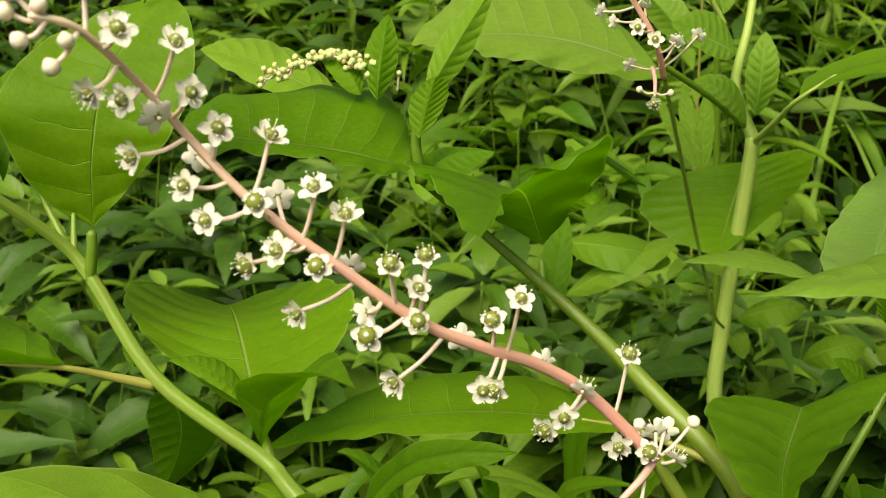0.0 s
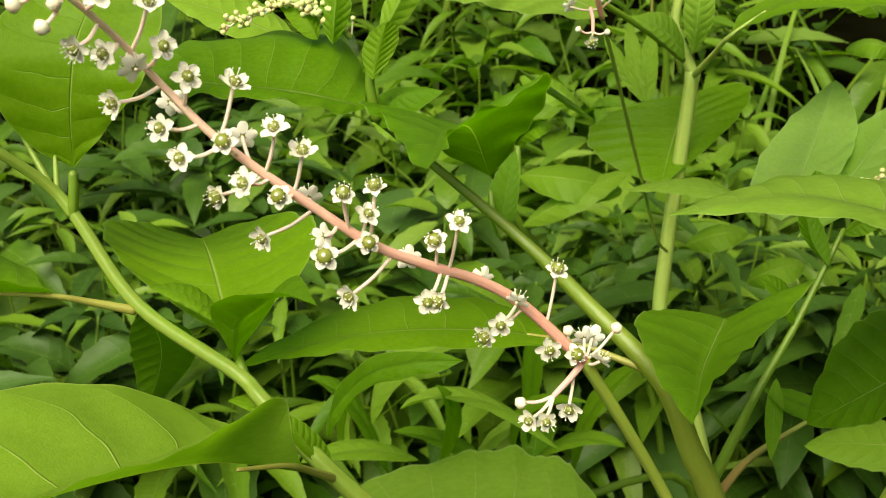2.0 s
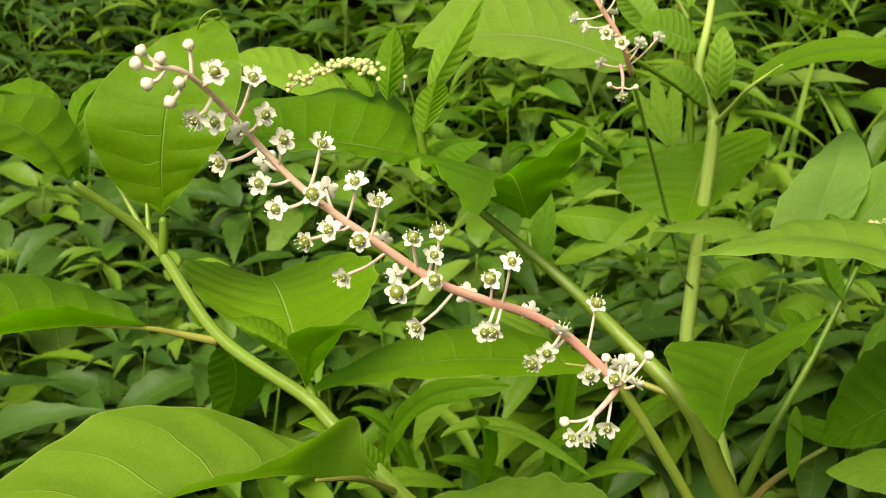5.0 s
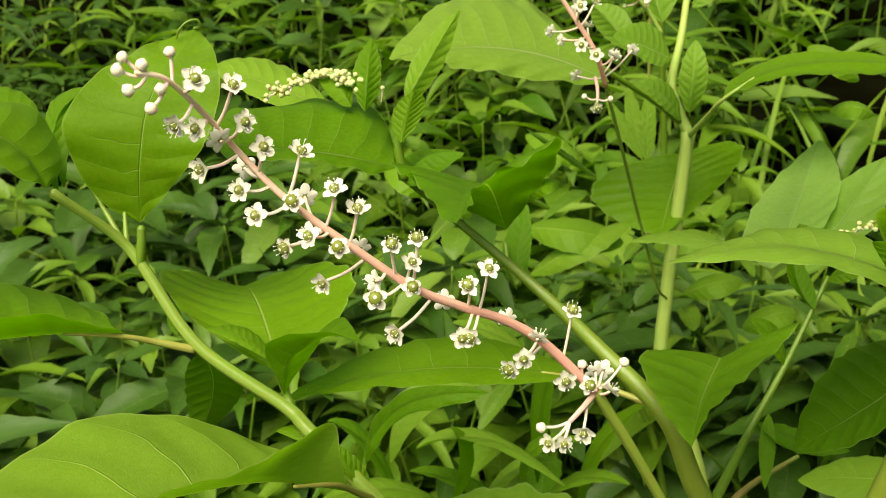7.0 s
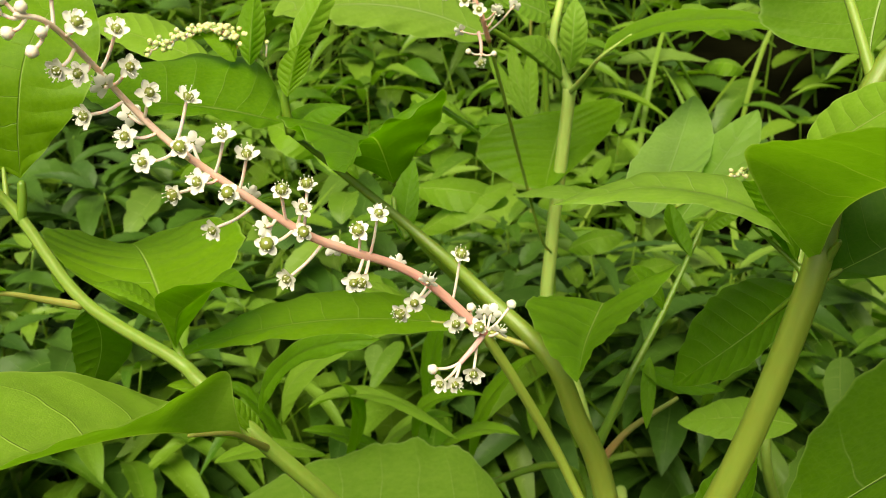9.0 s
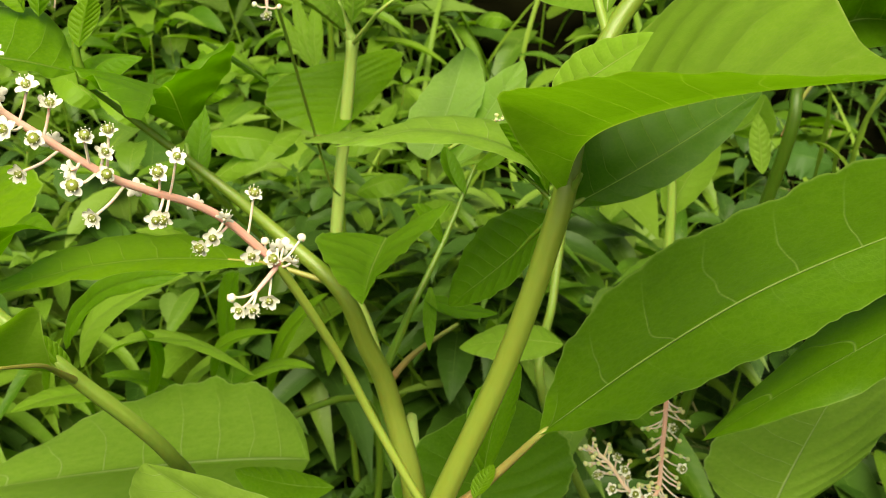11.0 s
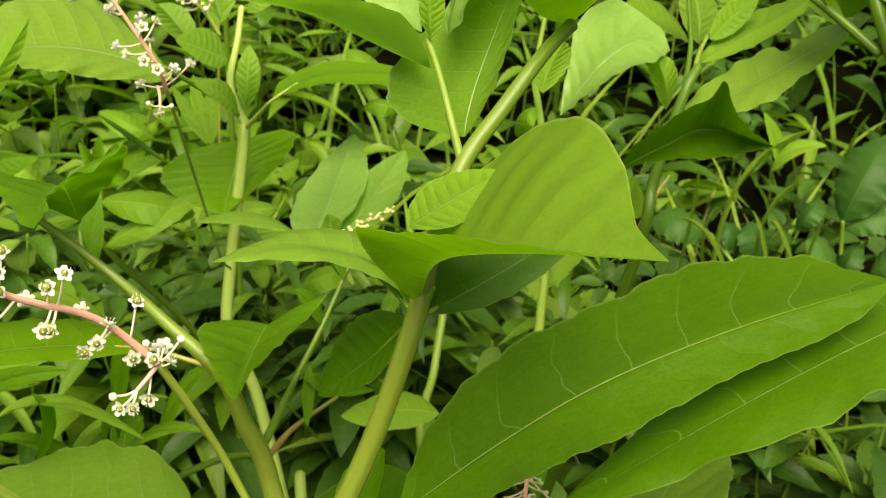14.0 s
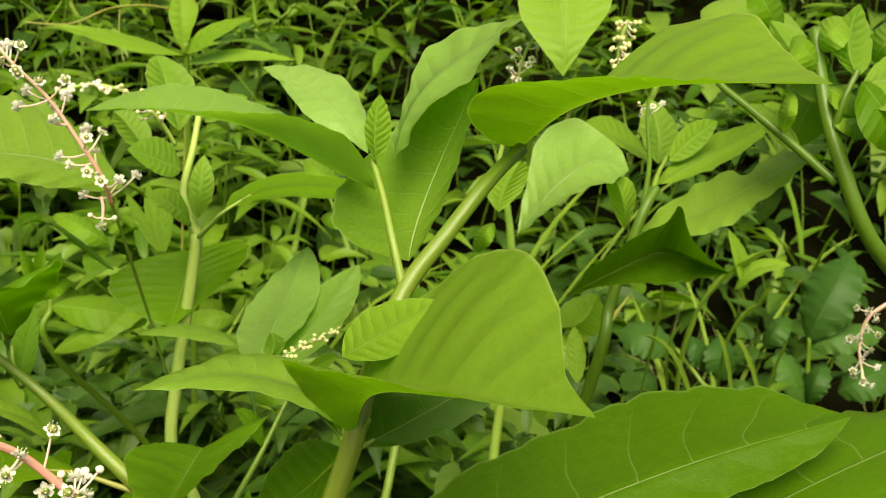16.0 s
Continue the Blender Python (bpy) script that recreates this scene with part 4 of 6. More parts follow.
# ---- the plant with the folded leaf in painted shade ----
plant_g = plant('pokeweed_plant', (0.33, 0.42, 0.0), 'slender pokeweed with a folded leaf in shade-darkened green')
stalk(plant_g, 'stem', [(0.3300, 0.4200, 0.0000), (0.3250, 0.4000, 0.2000), (0.3200, 0.3245, 0.4620), (0.3264, 0.3269, 0.5124), (0.3392, 0.3309, 0.5595), (0.3506, 0.3377, 0.5729)], 0.004, 0.0026, mat='stem_dark')
stalk(plant_g, 'branch', [(0.3392, 0.3309, 0.5595), (0.3599, 0.3601, 0.5788), (0.3728, 0.3868, 0.5977), (0.3802, 0.4000, 0.6079)], 0.0016, 0.001, mat='stem_dark')
stalk(plant_g, 'branch', [(0.3444, 0.3329, 0.5667), (0.3639, 0.3564, 0.5749), (0.3810, 0.3743, 0.5793)], 0.0016, 0.001, mat='stem_pale')
stalk(plant_g, 'branch', [(0.3231, 0.3276, 0.4848), (0.3450, 0.3499, 0.4904), (0.3662, 0.3666, 0.4962)], 0.0016, 0.001, mat='stem_red')
blade(plant_g, [(0.2641, 0.2734, 0.5435), (0.3016, 0.2879, 0.5493), (0.3270, 0.2903, 0.5552), (0.3373, 0.2516, 0.5592)], [(0.2730, 0.2700, 0.5591), (0.2933, 0.2715, 0.5711), (0.3117, 0.2720, 0.5787), (0.3177, 0.2724, 0.5862), (0.3172, 0.2553, 0.5733)], [(0.2877, 0.2706, 0.5489), (0.3151, 0.2642, 0.5504)], mat='shade_green', ripple=0.4, cup=0.04)
blade(plant_g, [(0.4316, 0.3046, 0.6068), (0.3964, 0.3164, 0.5802), (0.3652, 0.3281, 0.5580), (0.3454, 0.3394, 0.5482)], [(0.4414, 0.3318, 0.5982), (0.4248, 0.3415, 0.5883), (0.4090, 0.3392, 0.5786), (0.4028, 0.3481, 0.5787), (0.3661, 0.3464, 0.5608)], [(0.4123, 0.2982, 0.5977), (0.3914, 0.2999, 0.5772), (0.3633, 0.3056, 0.5584)], mat='broad', ripple=0.7, cup=0.05)
leaf(plant_g, (0.4003, 0.4070, 0.5659), (0.4018, 0.4145, 0.5835), (0.4040, 0.4335, 0.6008), (0.3973, 0.4285, 0.5834), (0.4190, 0.4187, 0.5842), 0.45, 0.45, mat='broad')
leaf(plant_g, (0.3824, 0.3731, 0.5779), (0.3962, 0.3729, 0.5914), (0.4101, 0.3712, 0.6019), (0.3990, 0.3854, 0.5954), (0.3994, 0.3688, 0.5858), 0.45, 0.45, mat='young')
leaf(plant_g, (0.3687, 0.3625, 0.5672), (0.4052, 0.3649, 0.5835), (0.4465, 0.3664, 0.6025), (0.4157, 0.3860, 0.5877), (0.4074, 0.3521, 0.5838), 0.45, 0.45, mat='young')
leaf(plant_g, (0.3559, 0.3673, 0.5387), (0.3507, 0.3665, 0.5576), (0.3442, 0.3755, 0.5704), (0.3456, 0.3763, 0.5606), (0.3605, 0.3701, 0.5623), 0.45, 0.45, mat='young')
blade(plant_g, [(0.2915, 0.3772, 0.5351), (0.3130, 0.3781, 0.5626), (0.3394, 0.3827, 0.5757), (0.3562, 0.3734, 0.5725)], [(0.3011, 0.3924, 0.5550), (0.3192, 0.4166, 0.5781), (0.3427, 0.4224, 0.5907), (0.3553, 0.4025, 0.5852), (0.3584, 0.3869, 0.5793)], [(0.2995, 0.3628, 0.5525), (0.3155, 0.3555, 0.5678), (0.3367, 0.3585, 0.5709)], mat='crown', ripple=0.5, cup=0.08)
leaf(plant_g, (0.4311, 0.4581, 0.5523), (0.4055, 0.4646, 0.5662), (0.3800, 0.4681, 0.5736), (0.4176, 0.4865, 0.5739), (0.4061, 0.4503, 0.5618), 0.45, 0.45, mat='young')
leaf(plant_g, (0.2627, 0.3486, 0.5591), (0.2662, 0.3521, 0.5702), (0.2753, 0.3546, 0.5847), (0.2606, 0.3616, 0.5720), (0.2798, 0.3535, 0.5741), 0.45, 0.45, mat='young')
leaf(plant_g, (0.3144, 0.3281, 0.4642), (0.3148, 0.3347, 0.4787), (0.3150, 0.3413, 0.4931), (0.3096, 0.3369, 0.4781), (0.3198, 0.3326, 0.4792), 0.45, 0.45, mat='young')
# ---- the plant at the edge of the clearing ----
plant_q = plant('pokeweed_plant', (0.60, 0.34, 0.0), 'tall pokeweed with thick green stem')
stalk(plant_q, 'stem', [(0.6000, 0.3400, 0.0000), (0.5600, 0.2900, 0.3200), (0.4750, 0.2240, 0.5050), (0.4326, 0.2289, 0.5504), (0.3998, 0.2351, 0.5822), (0.3871, 0.2499, 0.6142), (0.3864, 0.2669, 0.6371), (0.3924, 0.2902, 0.6676)], 0.0048, 0.0032, mat='stem_dark')
stalk(plant_q, 'branch', [(0.3882, 0.2502, 0.6030), (0.3787, 0.2721, 0.6149), (0.3690, 0.2939, 0.6261), (0.3611, 0.3140, 0.6355), (0.3597, 0.3242, 0.6432)], 0.0024, 0.0015, mat='stem_dark')
stalk(plant_q, 'branch', [(0.3849, 0.2564, 0.6234), (0.3876, 0.2567, 0.6422), (0.3945, 0.2594, 0.6550)], 0.002, 0.0012, mat='stem_dark')
leaf(plant_q, (0.3952, 0.2558, 0.6479), (0.4148, 0.2487, 0.6525), (0.4432, 0.2324, 0.6460), (0.4320, 0.2690, 0.6620), (0.3974, 0.2278, 0.6416), 0.45, 0.45, mat='broad')
leaf(plant_q, (0.3864, 0.2669, 0.6371), (0.3935, 0.2925, 0.6479), (0.3938, 0.3253, 0.6670), (0.3901, 0.3036, 0.6426), (0.4094, 0.3016, 0.6577), 0.45, 0.45, mat='broad')
leaf(plant_q, (0.3943, 0.2584, 0.6526), (0.3994, 0.2740, 0.6655), (0.4134, 0.2872, 0.6824), (0.3996, 0.2849, 0.6634), (0.4173, 0.2775, 0.6654), 0.45, 0.45, mat='broad')
leaf(plant_q, (0.3884, 0.2781, 0.6117), (0.3887, 0.2946, 0.6217), (0.3776, 0.3130, 0.6243), (0.3908, 0.3068, 0.6244), (0.3829, 0.2934, 0.6132), 0.45, 0.45, mat='broad')
blade(plant_q, [(0.3193, 0.3983, 0.6205), (0.3219, 0.4062, 0.6431), (0.3312, 0.4400, 0.6798)], [(0.3088, 0.4088, 0.6343), (0.3034, 0.4292, 0.6496), (0.3114, 0.4436, 0.6654)], [(0.3321, 0.4000, 0.6399), (0.3508, 0.4106, 0.6588), (0.3541, 0.4265, 0.6732)], mat='young', ripple=0.3, cup=0.06)
# ---- the plant far behind and the low leaves ----
plant_s = plant('pokeweed_plant', (0.30, 0.47, 0.0), 'pokeweed in the shade with pinkish raceme of green fruit')
stalk(plant_s, 'stem', [(0.3300, 0.4400, 0.0000), (0.3200, 0.4500, 0.1000), (0.2404, 0.4154, 0.2815), (0.2624, 0.4565, 0.3253), (0.2861, 0.4967, 0.3685), (0.3086, 0.5348, 0.4073)], 0.0035, 0.0025, mat='stem_pale')
stalk(plant_s, 'stem', [(0.2621, 0.3067, 0.3617), (0.2883, 0.3636, 0.3933), (0.3160, 0.4129, 0.4127), (0.3284, 0.4399, 0.4257)], 0.0034, 0.0026, mat='stem_pale')
raceme_s = stalk(plant_s, 'raceme', [(0.2413, 0.2802, 0.3861), (0.2294, 0.2581, 0.3819), (0.2180, 0.2393, 0.3734), (0.2061, 0.2212, 0.3658), (0.1939, 0.2217, 0.3688), (0.1881, 0.2350, 0.3773), (0.1844, 0.2486, 0.3771)], 0.0012, 0.0008, mat='rachis_mat')
leaf(plant_s, (0.2554, 0.2040, 0.3485), (0.2864, 0.2288, 0.3597), (0.3543, 0.2776, 0.3742), (0.2617, 0.2573, 0.3605), (0.3382, 0.2294, 0.3749), 0.5, 0.5, mat='broad')
leaf(plant_s, (0.3221, 0.4245, 0.3948), (0.3458, 0.4403, 0.4172), (0.3689, 0.4530, 0.4336), (0.3368, 0.4537, 0.4131), (0.3521, 0.4261, 0.4179), 0.45, 0.45, mat='young')
leaf(plant_s, (0.1318, 0.2512, 0.3248), (0.1459, 0.2799, 0.3417), (0.1802, 0.3319, 0.3493), (0.1108, 0.3050, 0.3400), (0.1928, 0.2763, 0.3465), 0.5, 0.5, mat='shade_green')
leaf(plant_s, (0.0785, 0.3694, 0.3027), (0.0050, 0.3782, 0.3100), (-0.1003, 0.3844, 0.3121), (0.0370, 0.4427, 0.3165), (-0.0098, 0.3199, 0.3258), 0.42, 0.5, ripple=0.8, mat='broad')
leaf(plant_s, (0.0110, 0.2443, 0.3569), (-0.0418, 0.2545, 0.3808), (-0.0982, 0.2527, 0.4024), (-0.0413, 0.2846, 0.3698), (-0.0429, 0.2228, 0.3887), 0.45, 0.45)
leaf(plant_s, (0.1781, 0.1149, 0.4162), (0.1268, 0.1215, 0.4347), (0.0785, 0.1219, 0.4447), (0.1411, 0.1472, 0.4256), (0.1124, 0.0952, 0.4428), 0.45, 0.45)
leaf(plant_s, (0.2192, 0.3496, 0.3643), (0.1950, 0.3598, 0.3654), (0.1646, 0.3691, 0.3606), (0.2037, 0.3799, 0.3639), (0.1867, 0.3481, 0.3607), 0.45, 0.45, mat='young')
leaf(plant_s, (0.0791, 0.3112, 0.3292), (0.0531, 0.3135, 0.3365), (0.0313, 0.3164, 0.3477), (0.0556, 0.3248, 0.3366), (0.0474, 0.3022, 0.3341), 0.45, 0.45)
leaf(plant_s, (0.3874, 0.4671, 0.4283), (0.4032, 0.4649, 0.4354), (0.4192, 0.4780, 0.4478), (0.3976, 0.4823, 0.4405), (0.4203, 0.4635, 0.4235), 0.45, 0.45, mat='young')
raceme_t = stalk(plant_r, 'raceme', [(0.1215, 0.4862, 0.5578), (0.1130, 0.4845, 0.5716), (0.1031, 0.4820, 0.5819), (0.0946, 0.4831, 0.5886), (0.0765, 0.4874, 0.5923), (0.0571, 0.4882, 0.5875)], 0.0012, 0.0007, mat='stem_light')
raceme_u = stalk(plant_e, 'raceme', [(0.1259, 0.2848, 0.5159), (0.1366, 0.2828, 0.5223), (0.1460, 0.2812, 0.5283), (0.1559, 0.2789, 0.5335)], 0.0008, 0.0004, mat='stem_pale')
raceme_v = stalk(plant_q, 'raceme', [(0.2802, 0.2839, 0.6696), (0.2770, 0.2821, 0.6625), (0.2750, 0.2787, 0.6533), (0.2753, 0.2744, 0.6443)], 0.0014, 0.0007, mat='stem_pale')
raceme_w = stalk(plant_g, 'raceme', [(0.2975, 0.4239, 0.5500), (0.3057, 0.4333, 0.5786), (0.3136, 0.4415, 0.6040), (0.3196, 0.4475, 0.6231), (0.3282, 0.4497, 0.6364)], 0.0016, 0.0008, mat='stem_pale')
raceme_x = stalk(plant_g, 'raceme', [(0.3777, 0.3884, 0.5804), (0.3821, 0.3975, 0.5915), (0.3864, 0.4061, 0.6014), (0.3797, 0.4093, 0.6015)], 0.0008, 0.0006, mat='stem_pale')
raceme_y = stalk(plant_q, 'raceme', [(0.4732, 0.2632, 0.5364), (0.4615, 0.2655, 0.5295), (0.4497, 0.2666, 0.5199), (0.4445, 0.2623, 0.5054), (0.4453, 0.2542, 0.4887)], 0.0012, 0.0006, mat='rachis_mat')
# ---- single leafy weeds behind ----
weed_a = plant('weed', (0.80, 0.75, 0.0), 'low weed with dark green toothed leaves', 'weed')
leaf(weed_a, (0.8026, 0.6451, 0.2982), (0.8169, 0.6439, 0.3486), (0.8602, 0.6677, 0.3792), (0.8353, 0.6237, 0.3367), (0.8192, 0.6826, 0.3441), 0.45, 0.45, mat='dark1', pinch=0.7, ripple=2.0)
leaf(weed_a, (0.6755, 0.6946, 0.2765), (0.6403, 0.6998, 0.2908), (0.6273, 0.7321, 0.2827), (0.6662, 0.7295, 0.2905), (0.6314, 0.6898, 0.2732), 0.45, 0.45, mat='dark1', pinch=0.7, ripple=2.0)
leaf(weed_a, (0.7196, 0.6622, 0.2513), (0.7085, 0.6632, 0.2808), (0.7223, 0.6899, 0.2878), (0.7471, 0.6810, 0.2678), (0.6891, 0.6638, 0.2754), 0.45, 0.45, mat='dark1', pinch=0.7, ripple=2.0)
leaf(weed_a, (0.7598, 0.6599, 0.2869), (0.7632, 0.6517, 0.3113), (0.7937, 0.6687, 0.3142), (0.7678, 0.6398, 0.3033), (0.7785, 0.6821, 0.3018), 0.45, 0.45, mat='dark1', pinch=0.7, ripple=2.0)
leaf(weed_a, (0.8049, 0.6411, 0.2920), (0.8298, 0.6210, 0.3124), (0.8843, 0.6248, 0.3113), (0.8278, 0.6091, 0.2979), (0.8536, 0.6504, 0.3096), 0.45, 0.45, mat='dark1', pinch=0.7, ripple=2.0)
leaf(weed_a, (0.7929, 0.6206, 0.2358), (0.7721, 0.6287, 0.2709), (0.7785, 0.6614, 0.2833), (0.8081, 0.6486, 0.2597), (0.7569, 0.6264, 0.2635), 0.45, 0.45, mat='dark1', pinch=0.7, ripple=2.0)
leaf(weed_a, (0.7963, 0.6197, 0.2372), (0.7958, 0.6162, 0.2680), (0.8237, 0.6368, 0.2758), (0.8039, 0.6041, 0.2630), (0.8083, 0.6459, 0.2541), 0.45, 0.45, mat='dark1', pinch=0.7, ripple=2.0)
leaf(weed_a, (0.8263, 0.6122, 0.2513), (0.8431, 0.5971, 0.2746), (0.8900, 0.6053, 0.2750), (0.8448, 0.5821, 0.2569), (0.8635, 0.6293, 0.2740), 0.45, 0.45, mat='dark1', pinch=0.7, ripple=2.0)
leaf(weed_a, (0.6889, 0.6946, 0.2898), (0.6882, 0.6741, 0.2839), (0.7119, 0.6797, 0.2552), (0.6753, 0.6707, 0.2763), (0.7195, 0.6964, 0.2731), 0.45, 0.45, mat='dark1', pinch=0.7, ripple=2.0)
leaf(weed_a, (0.6525, 0.6847, 0.2320), (0.6341, 0.6844, 0.2514), (0.6379, 0.7105, 0.2470), (0.6634, 0.7087, 0.2429), (0.6217, 0.6792, 0.2407), 0.45, 0.45, mat='dark1', pinch=0.7, ripple=2.0)
leaf(weed_a, (0.7452, 0.6485, 0.2477), (0.7220, 0.6440, 0.2532), (0.7241, 0.6645, 0.2349), (0.7430, 0.6725, 0.2454), (0.7199, 0.6338, 0.2419), 0.45, 0.45, mat='dark1', pinch=0.7, ripple=2.0)
stalk(weed_a, 'stem', [(0.8000, 0.7500, 0.0000), (0.8063, 0.6296, 0.2170), (0.8067, 0.6401, 0.2658), (0.8038, 0.6453, 0.2999)], 0.003, 0.002, mat='stem_mat')
stalk(weed_a, 'stem', [(0.6600, 0.7000, 0.0000), (0.6982, 0.6366, 0.2261), (0.6844, 0.6571, 0.2563), (0.6755, 0.6946, 0.2765)], 0.003, 0.002, mat='stem_mat')
weed_b = plant('weed', (0.18, 0.70, 0.0), 'leafy weed with broad pale green leaves', 'weed')
leaf(weed_b, (0.0617, 0.6235, 0.3644), (0.0940, 0.6056, 0.3919), (0.1313, 0.6230, 0.3983), (0.0961, 0.5948, 0.3849), (0.0951, 0.6426, 0.3821), 0.45, 0.45, mat='young', pinch=0.7)
leaf(weed_b, (0.0616, 0.6397, 0.3944), (0.0921, 0.6114, 0.4009), (0.1275, 0.6184, 0.3866), (0.0883, 0.6009, 0.3897), (0.0993, 0.6482, 0.3960), 0.45, 0.45, mat='young', pinch=0.7)
leaf(weed_b, (0.1841, 0.5874, 0.3986), (0.1612, 0.5815, 0.4027), (0.1463, 0.6097, 0.3861), (0.1683, 0.6163, 0.3939), (0.1601, 0.5719, 0.3953), 0.45, 0.45, mat='young', pinch=0.7)
leaf(weed_b, (-0.0040, 0.6778, 0.4107), (-0.0197, 0.6764, 0.4289), (-0.0366, 0.7140, 0.4280), (-0.0124, 0.7131, 0.4237), (-0.0275, 0.6684, 0.4190), 0.45, 0.45, mat='young', pinch=0.7)
leaf(weed_b, (0.0254, 0.6581, 0.3985), (0.0094, 0.6576, 0.4181), (-0.0065, 0.6951, 0.4180), (0.0164, 0.6928, 0.4099), (0.0028, 0.6504, 0.4107), 0.45, 0.45, mat='young', pinch=0.7)
leaf(weed_b, (0.1603, 0.5789, 0.3632), (0.1752, 0.5619, 0.3780), (0.1992, 0.5779, 0.3709), (0.1749, 0.5521, 0.3710), (0.1820, 0.5961, 0.3678), 0.45, 0.45, mat='young', pinch=0.7)
leaf(weed_b, (0.1039, 0.6444, 0.4378), (0.0841, 0.6433, 0.4532), (0.0682, 0.6795, 0.4506), (0.0924, 0.6785, 0.4462), (0.0789, 0.6355, 0.4459), 0.45, 0.45, mat='young', pinch=0.7)
leaf(weed_b, (0.1930, 0.5554, 0.3469), (0.2055, 0.5401, 0.3627), (0.2287, 0.5566, 0.3559), (0.2059, 0.5298, 0.3554), (0.2128, 0.5739, 0.3523), 0.45, 0.45, mat='young', pinch=0.7)
stalk(weed_b, 'stem', [(0.1800, 0.6600, 0.0000), (0.1600, 0.6800, 0.2000), (0.0625, 0.6325, 0.3592), (0.0615, 0.6394, 0.3936), (0.0629, 0.6530, 0.4199)], 0.003, 0.002, mat='stem_mat')
leaf(plant_e, (0.0405, 0.4026, 0.5026), (0.0363, 0.3950, 0.5207), (0.0342, 0.4256, 0.5200), (0.0406, 0.4282, 0.5063), (0.0337, 0.3900, 0.5201), 0.45, 0.45, mat='leaf', pinch=0.7)
leaf(plant_e, (0.0405, 0.4026, 0.5026), (0.0412, 0.3935, 0.5225), (0.0445, 0.4226, 0.5238), (0.0430, 0.3870, 0.5231), (0.0411, 0.4283, 0.5070), 0.45, 0.45, mat='leaf', pinch=0.7)
leaf(plant_e, (0.0410, 0.4024, 0.5026), (0.0454, 0.3909, 0.5211), (0.0528, 0.4173, 0.5208), (0.0472, 0.3840, 0.5208), (0.0456, 0.4260, 0.5065), 0.45, 0.45, mat='leaf', pinch=0.7)
leaf(plant_e, (0.0405, 0.4026, 0.5026), (0.0473, 0.3872, 0.5150), (0.0572, 0.4093, 0.5081), (0.0480, 0.3800, 0.5130), (0.0487, 0.4224, 0.5018), 0.45, 0.45, mat='leaf', pinch=0.7)
leaf(plant_q, (0.3944, 0.2778, 0.6428), (0.3908, 0.2609, 0.6416), (0.4177, 0.2729, 0.6302), (0.3840, 0.2561, 0.6372), (0.4206, 0.2872, 0.6380), 0.45, 0.45, mat='young', pinch=0.7)
leaf(plant_q, (0.3937, 0.2816, 0.6502), (0.3770, 0.2763, 0.6606), (0.3894, 0.3013, 0.6627), (0.4080, 0.3029, 0.6591), (0.3683, 0.2719, 0.6555), 0.45, 0.45, mat='young', pinch=0.7)
leaf(plant_q, (0.3950, 0.2729, 0.6329), (0.3914, 0.2561, 0.6319), (0.4183, 0.2680, 0.6201), (0.3847, 0.2514, 0.6279), (0.4210, 0.2821, 0.6275), 0.45, 0.45, mat='young', pinch=0.7)
leaf(plant_q, (0.3919, 0.2870, 0.6600), (0.3886, 0.2753, 0.6704), (0.4156, 0.2939, 0.6733), (0.3890, 0.2664, 0.6645), (0.4105, 0.3070, 0.6703), 0.45, 0.45, mat='young', pinch=0.7)
leaf(plant_q, (0.3741, 0.2770, 0.6206), (0.3666, 0.2687, 0.6340), (0.3876, 0.2903, 0.6370), (0.3664, 0.2623, 0.6329), (0.3879, 0.2972, 0.6265), 0.45, 0.45, mat='young', pinch=0.7)
leaf(plant_g, (0.2214, 0.4736, 0.5286), (0.2063, 0.4695, 0.5431), (0.2033, 0.5005, 0.5425), (0.2218, 0.5011, 0.5366), (0.2003, 0.4637, 0.5376), 0.45, 0.45, mat='young', pinch=0.7)
leaf(plant_g, (0.2267, 0.4640, 0.5133), (0.2125, 0.4561, 0.5206), (0.2108, 0.4825, 0.5111), (0.2248, 0.4884, 0.5123), (0.2097, 0.4491, 0.5157), 0.45, 0.45, mat='young', pinch=0.7)
leaf(plant_g, (0.3051, 0.4313, 0.5220), (0.2924, 0.4184, 0.5202), (0.2972, 0.4374, 0.5014), (0.3040, 0.4498, 0.5093), (0.2937, 0.4107, 0.5177), 0.45, 0.45, mat='young', pinch=0.7)
leaf(plant_g, (0.3051, 0.4416, 0.5442), (0.3076, 0.4243, 0.5482), (0.3287, 0.4392, 0.5371), (0.3033, 0.4180, 0.5432), (0.3257, 0.4545, 0.5413), 0.45, 0.45, mat='young', pinch=0.7)
leaf(plant_g, (0.2790, 0.4495, 0.5350), (0.2688, 0.4427, 0.5485), (0.2746, 0.4693, 0.5472), (0.2868, 0.4719, 0.5394), (0.2630, 0.4380, 0.5456), 0.45, 0.45, mat='young', pinch=0.7)
stalk(plant_d, 'shoot', [(-0.0759, 0.2881, 0.6118), (-0.0736, 0.2863, 0.6126), (-0.0741, 0.2852, 0.6150), (-0.0771, 0.2839, 0.6148), (-0.0797, 0.2829, 0.6127), (-0.0809, 0.2828, 0.6100)], 0.0006, 0.0003, mat='stem_mat')
grass_tuft = plant('grass_tuft', (0.16, 0.55, 0.0), 'tuft of long arching green grass blades', 'grass')
leaf(grass_tuft, (0.0617, 0.4424, 0.3142), (0.0217, 0.4599, 0.3372), (-0.0221, 0.4627, 0.3330), (0.0233, 0.4702, 0.3349), (0.0202, 0.4496, 0.3396), 0.4, 0.4, mat='young', pinch=0.7, ripple=0.3)
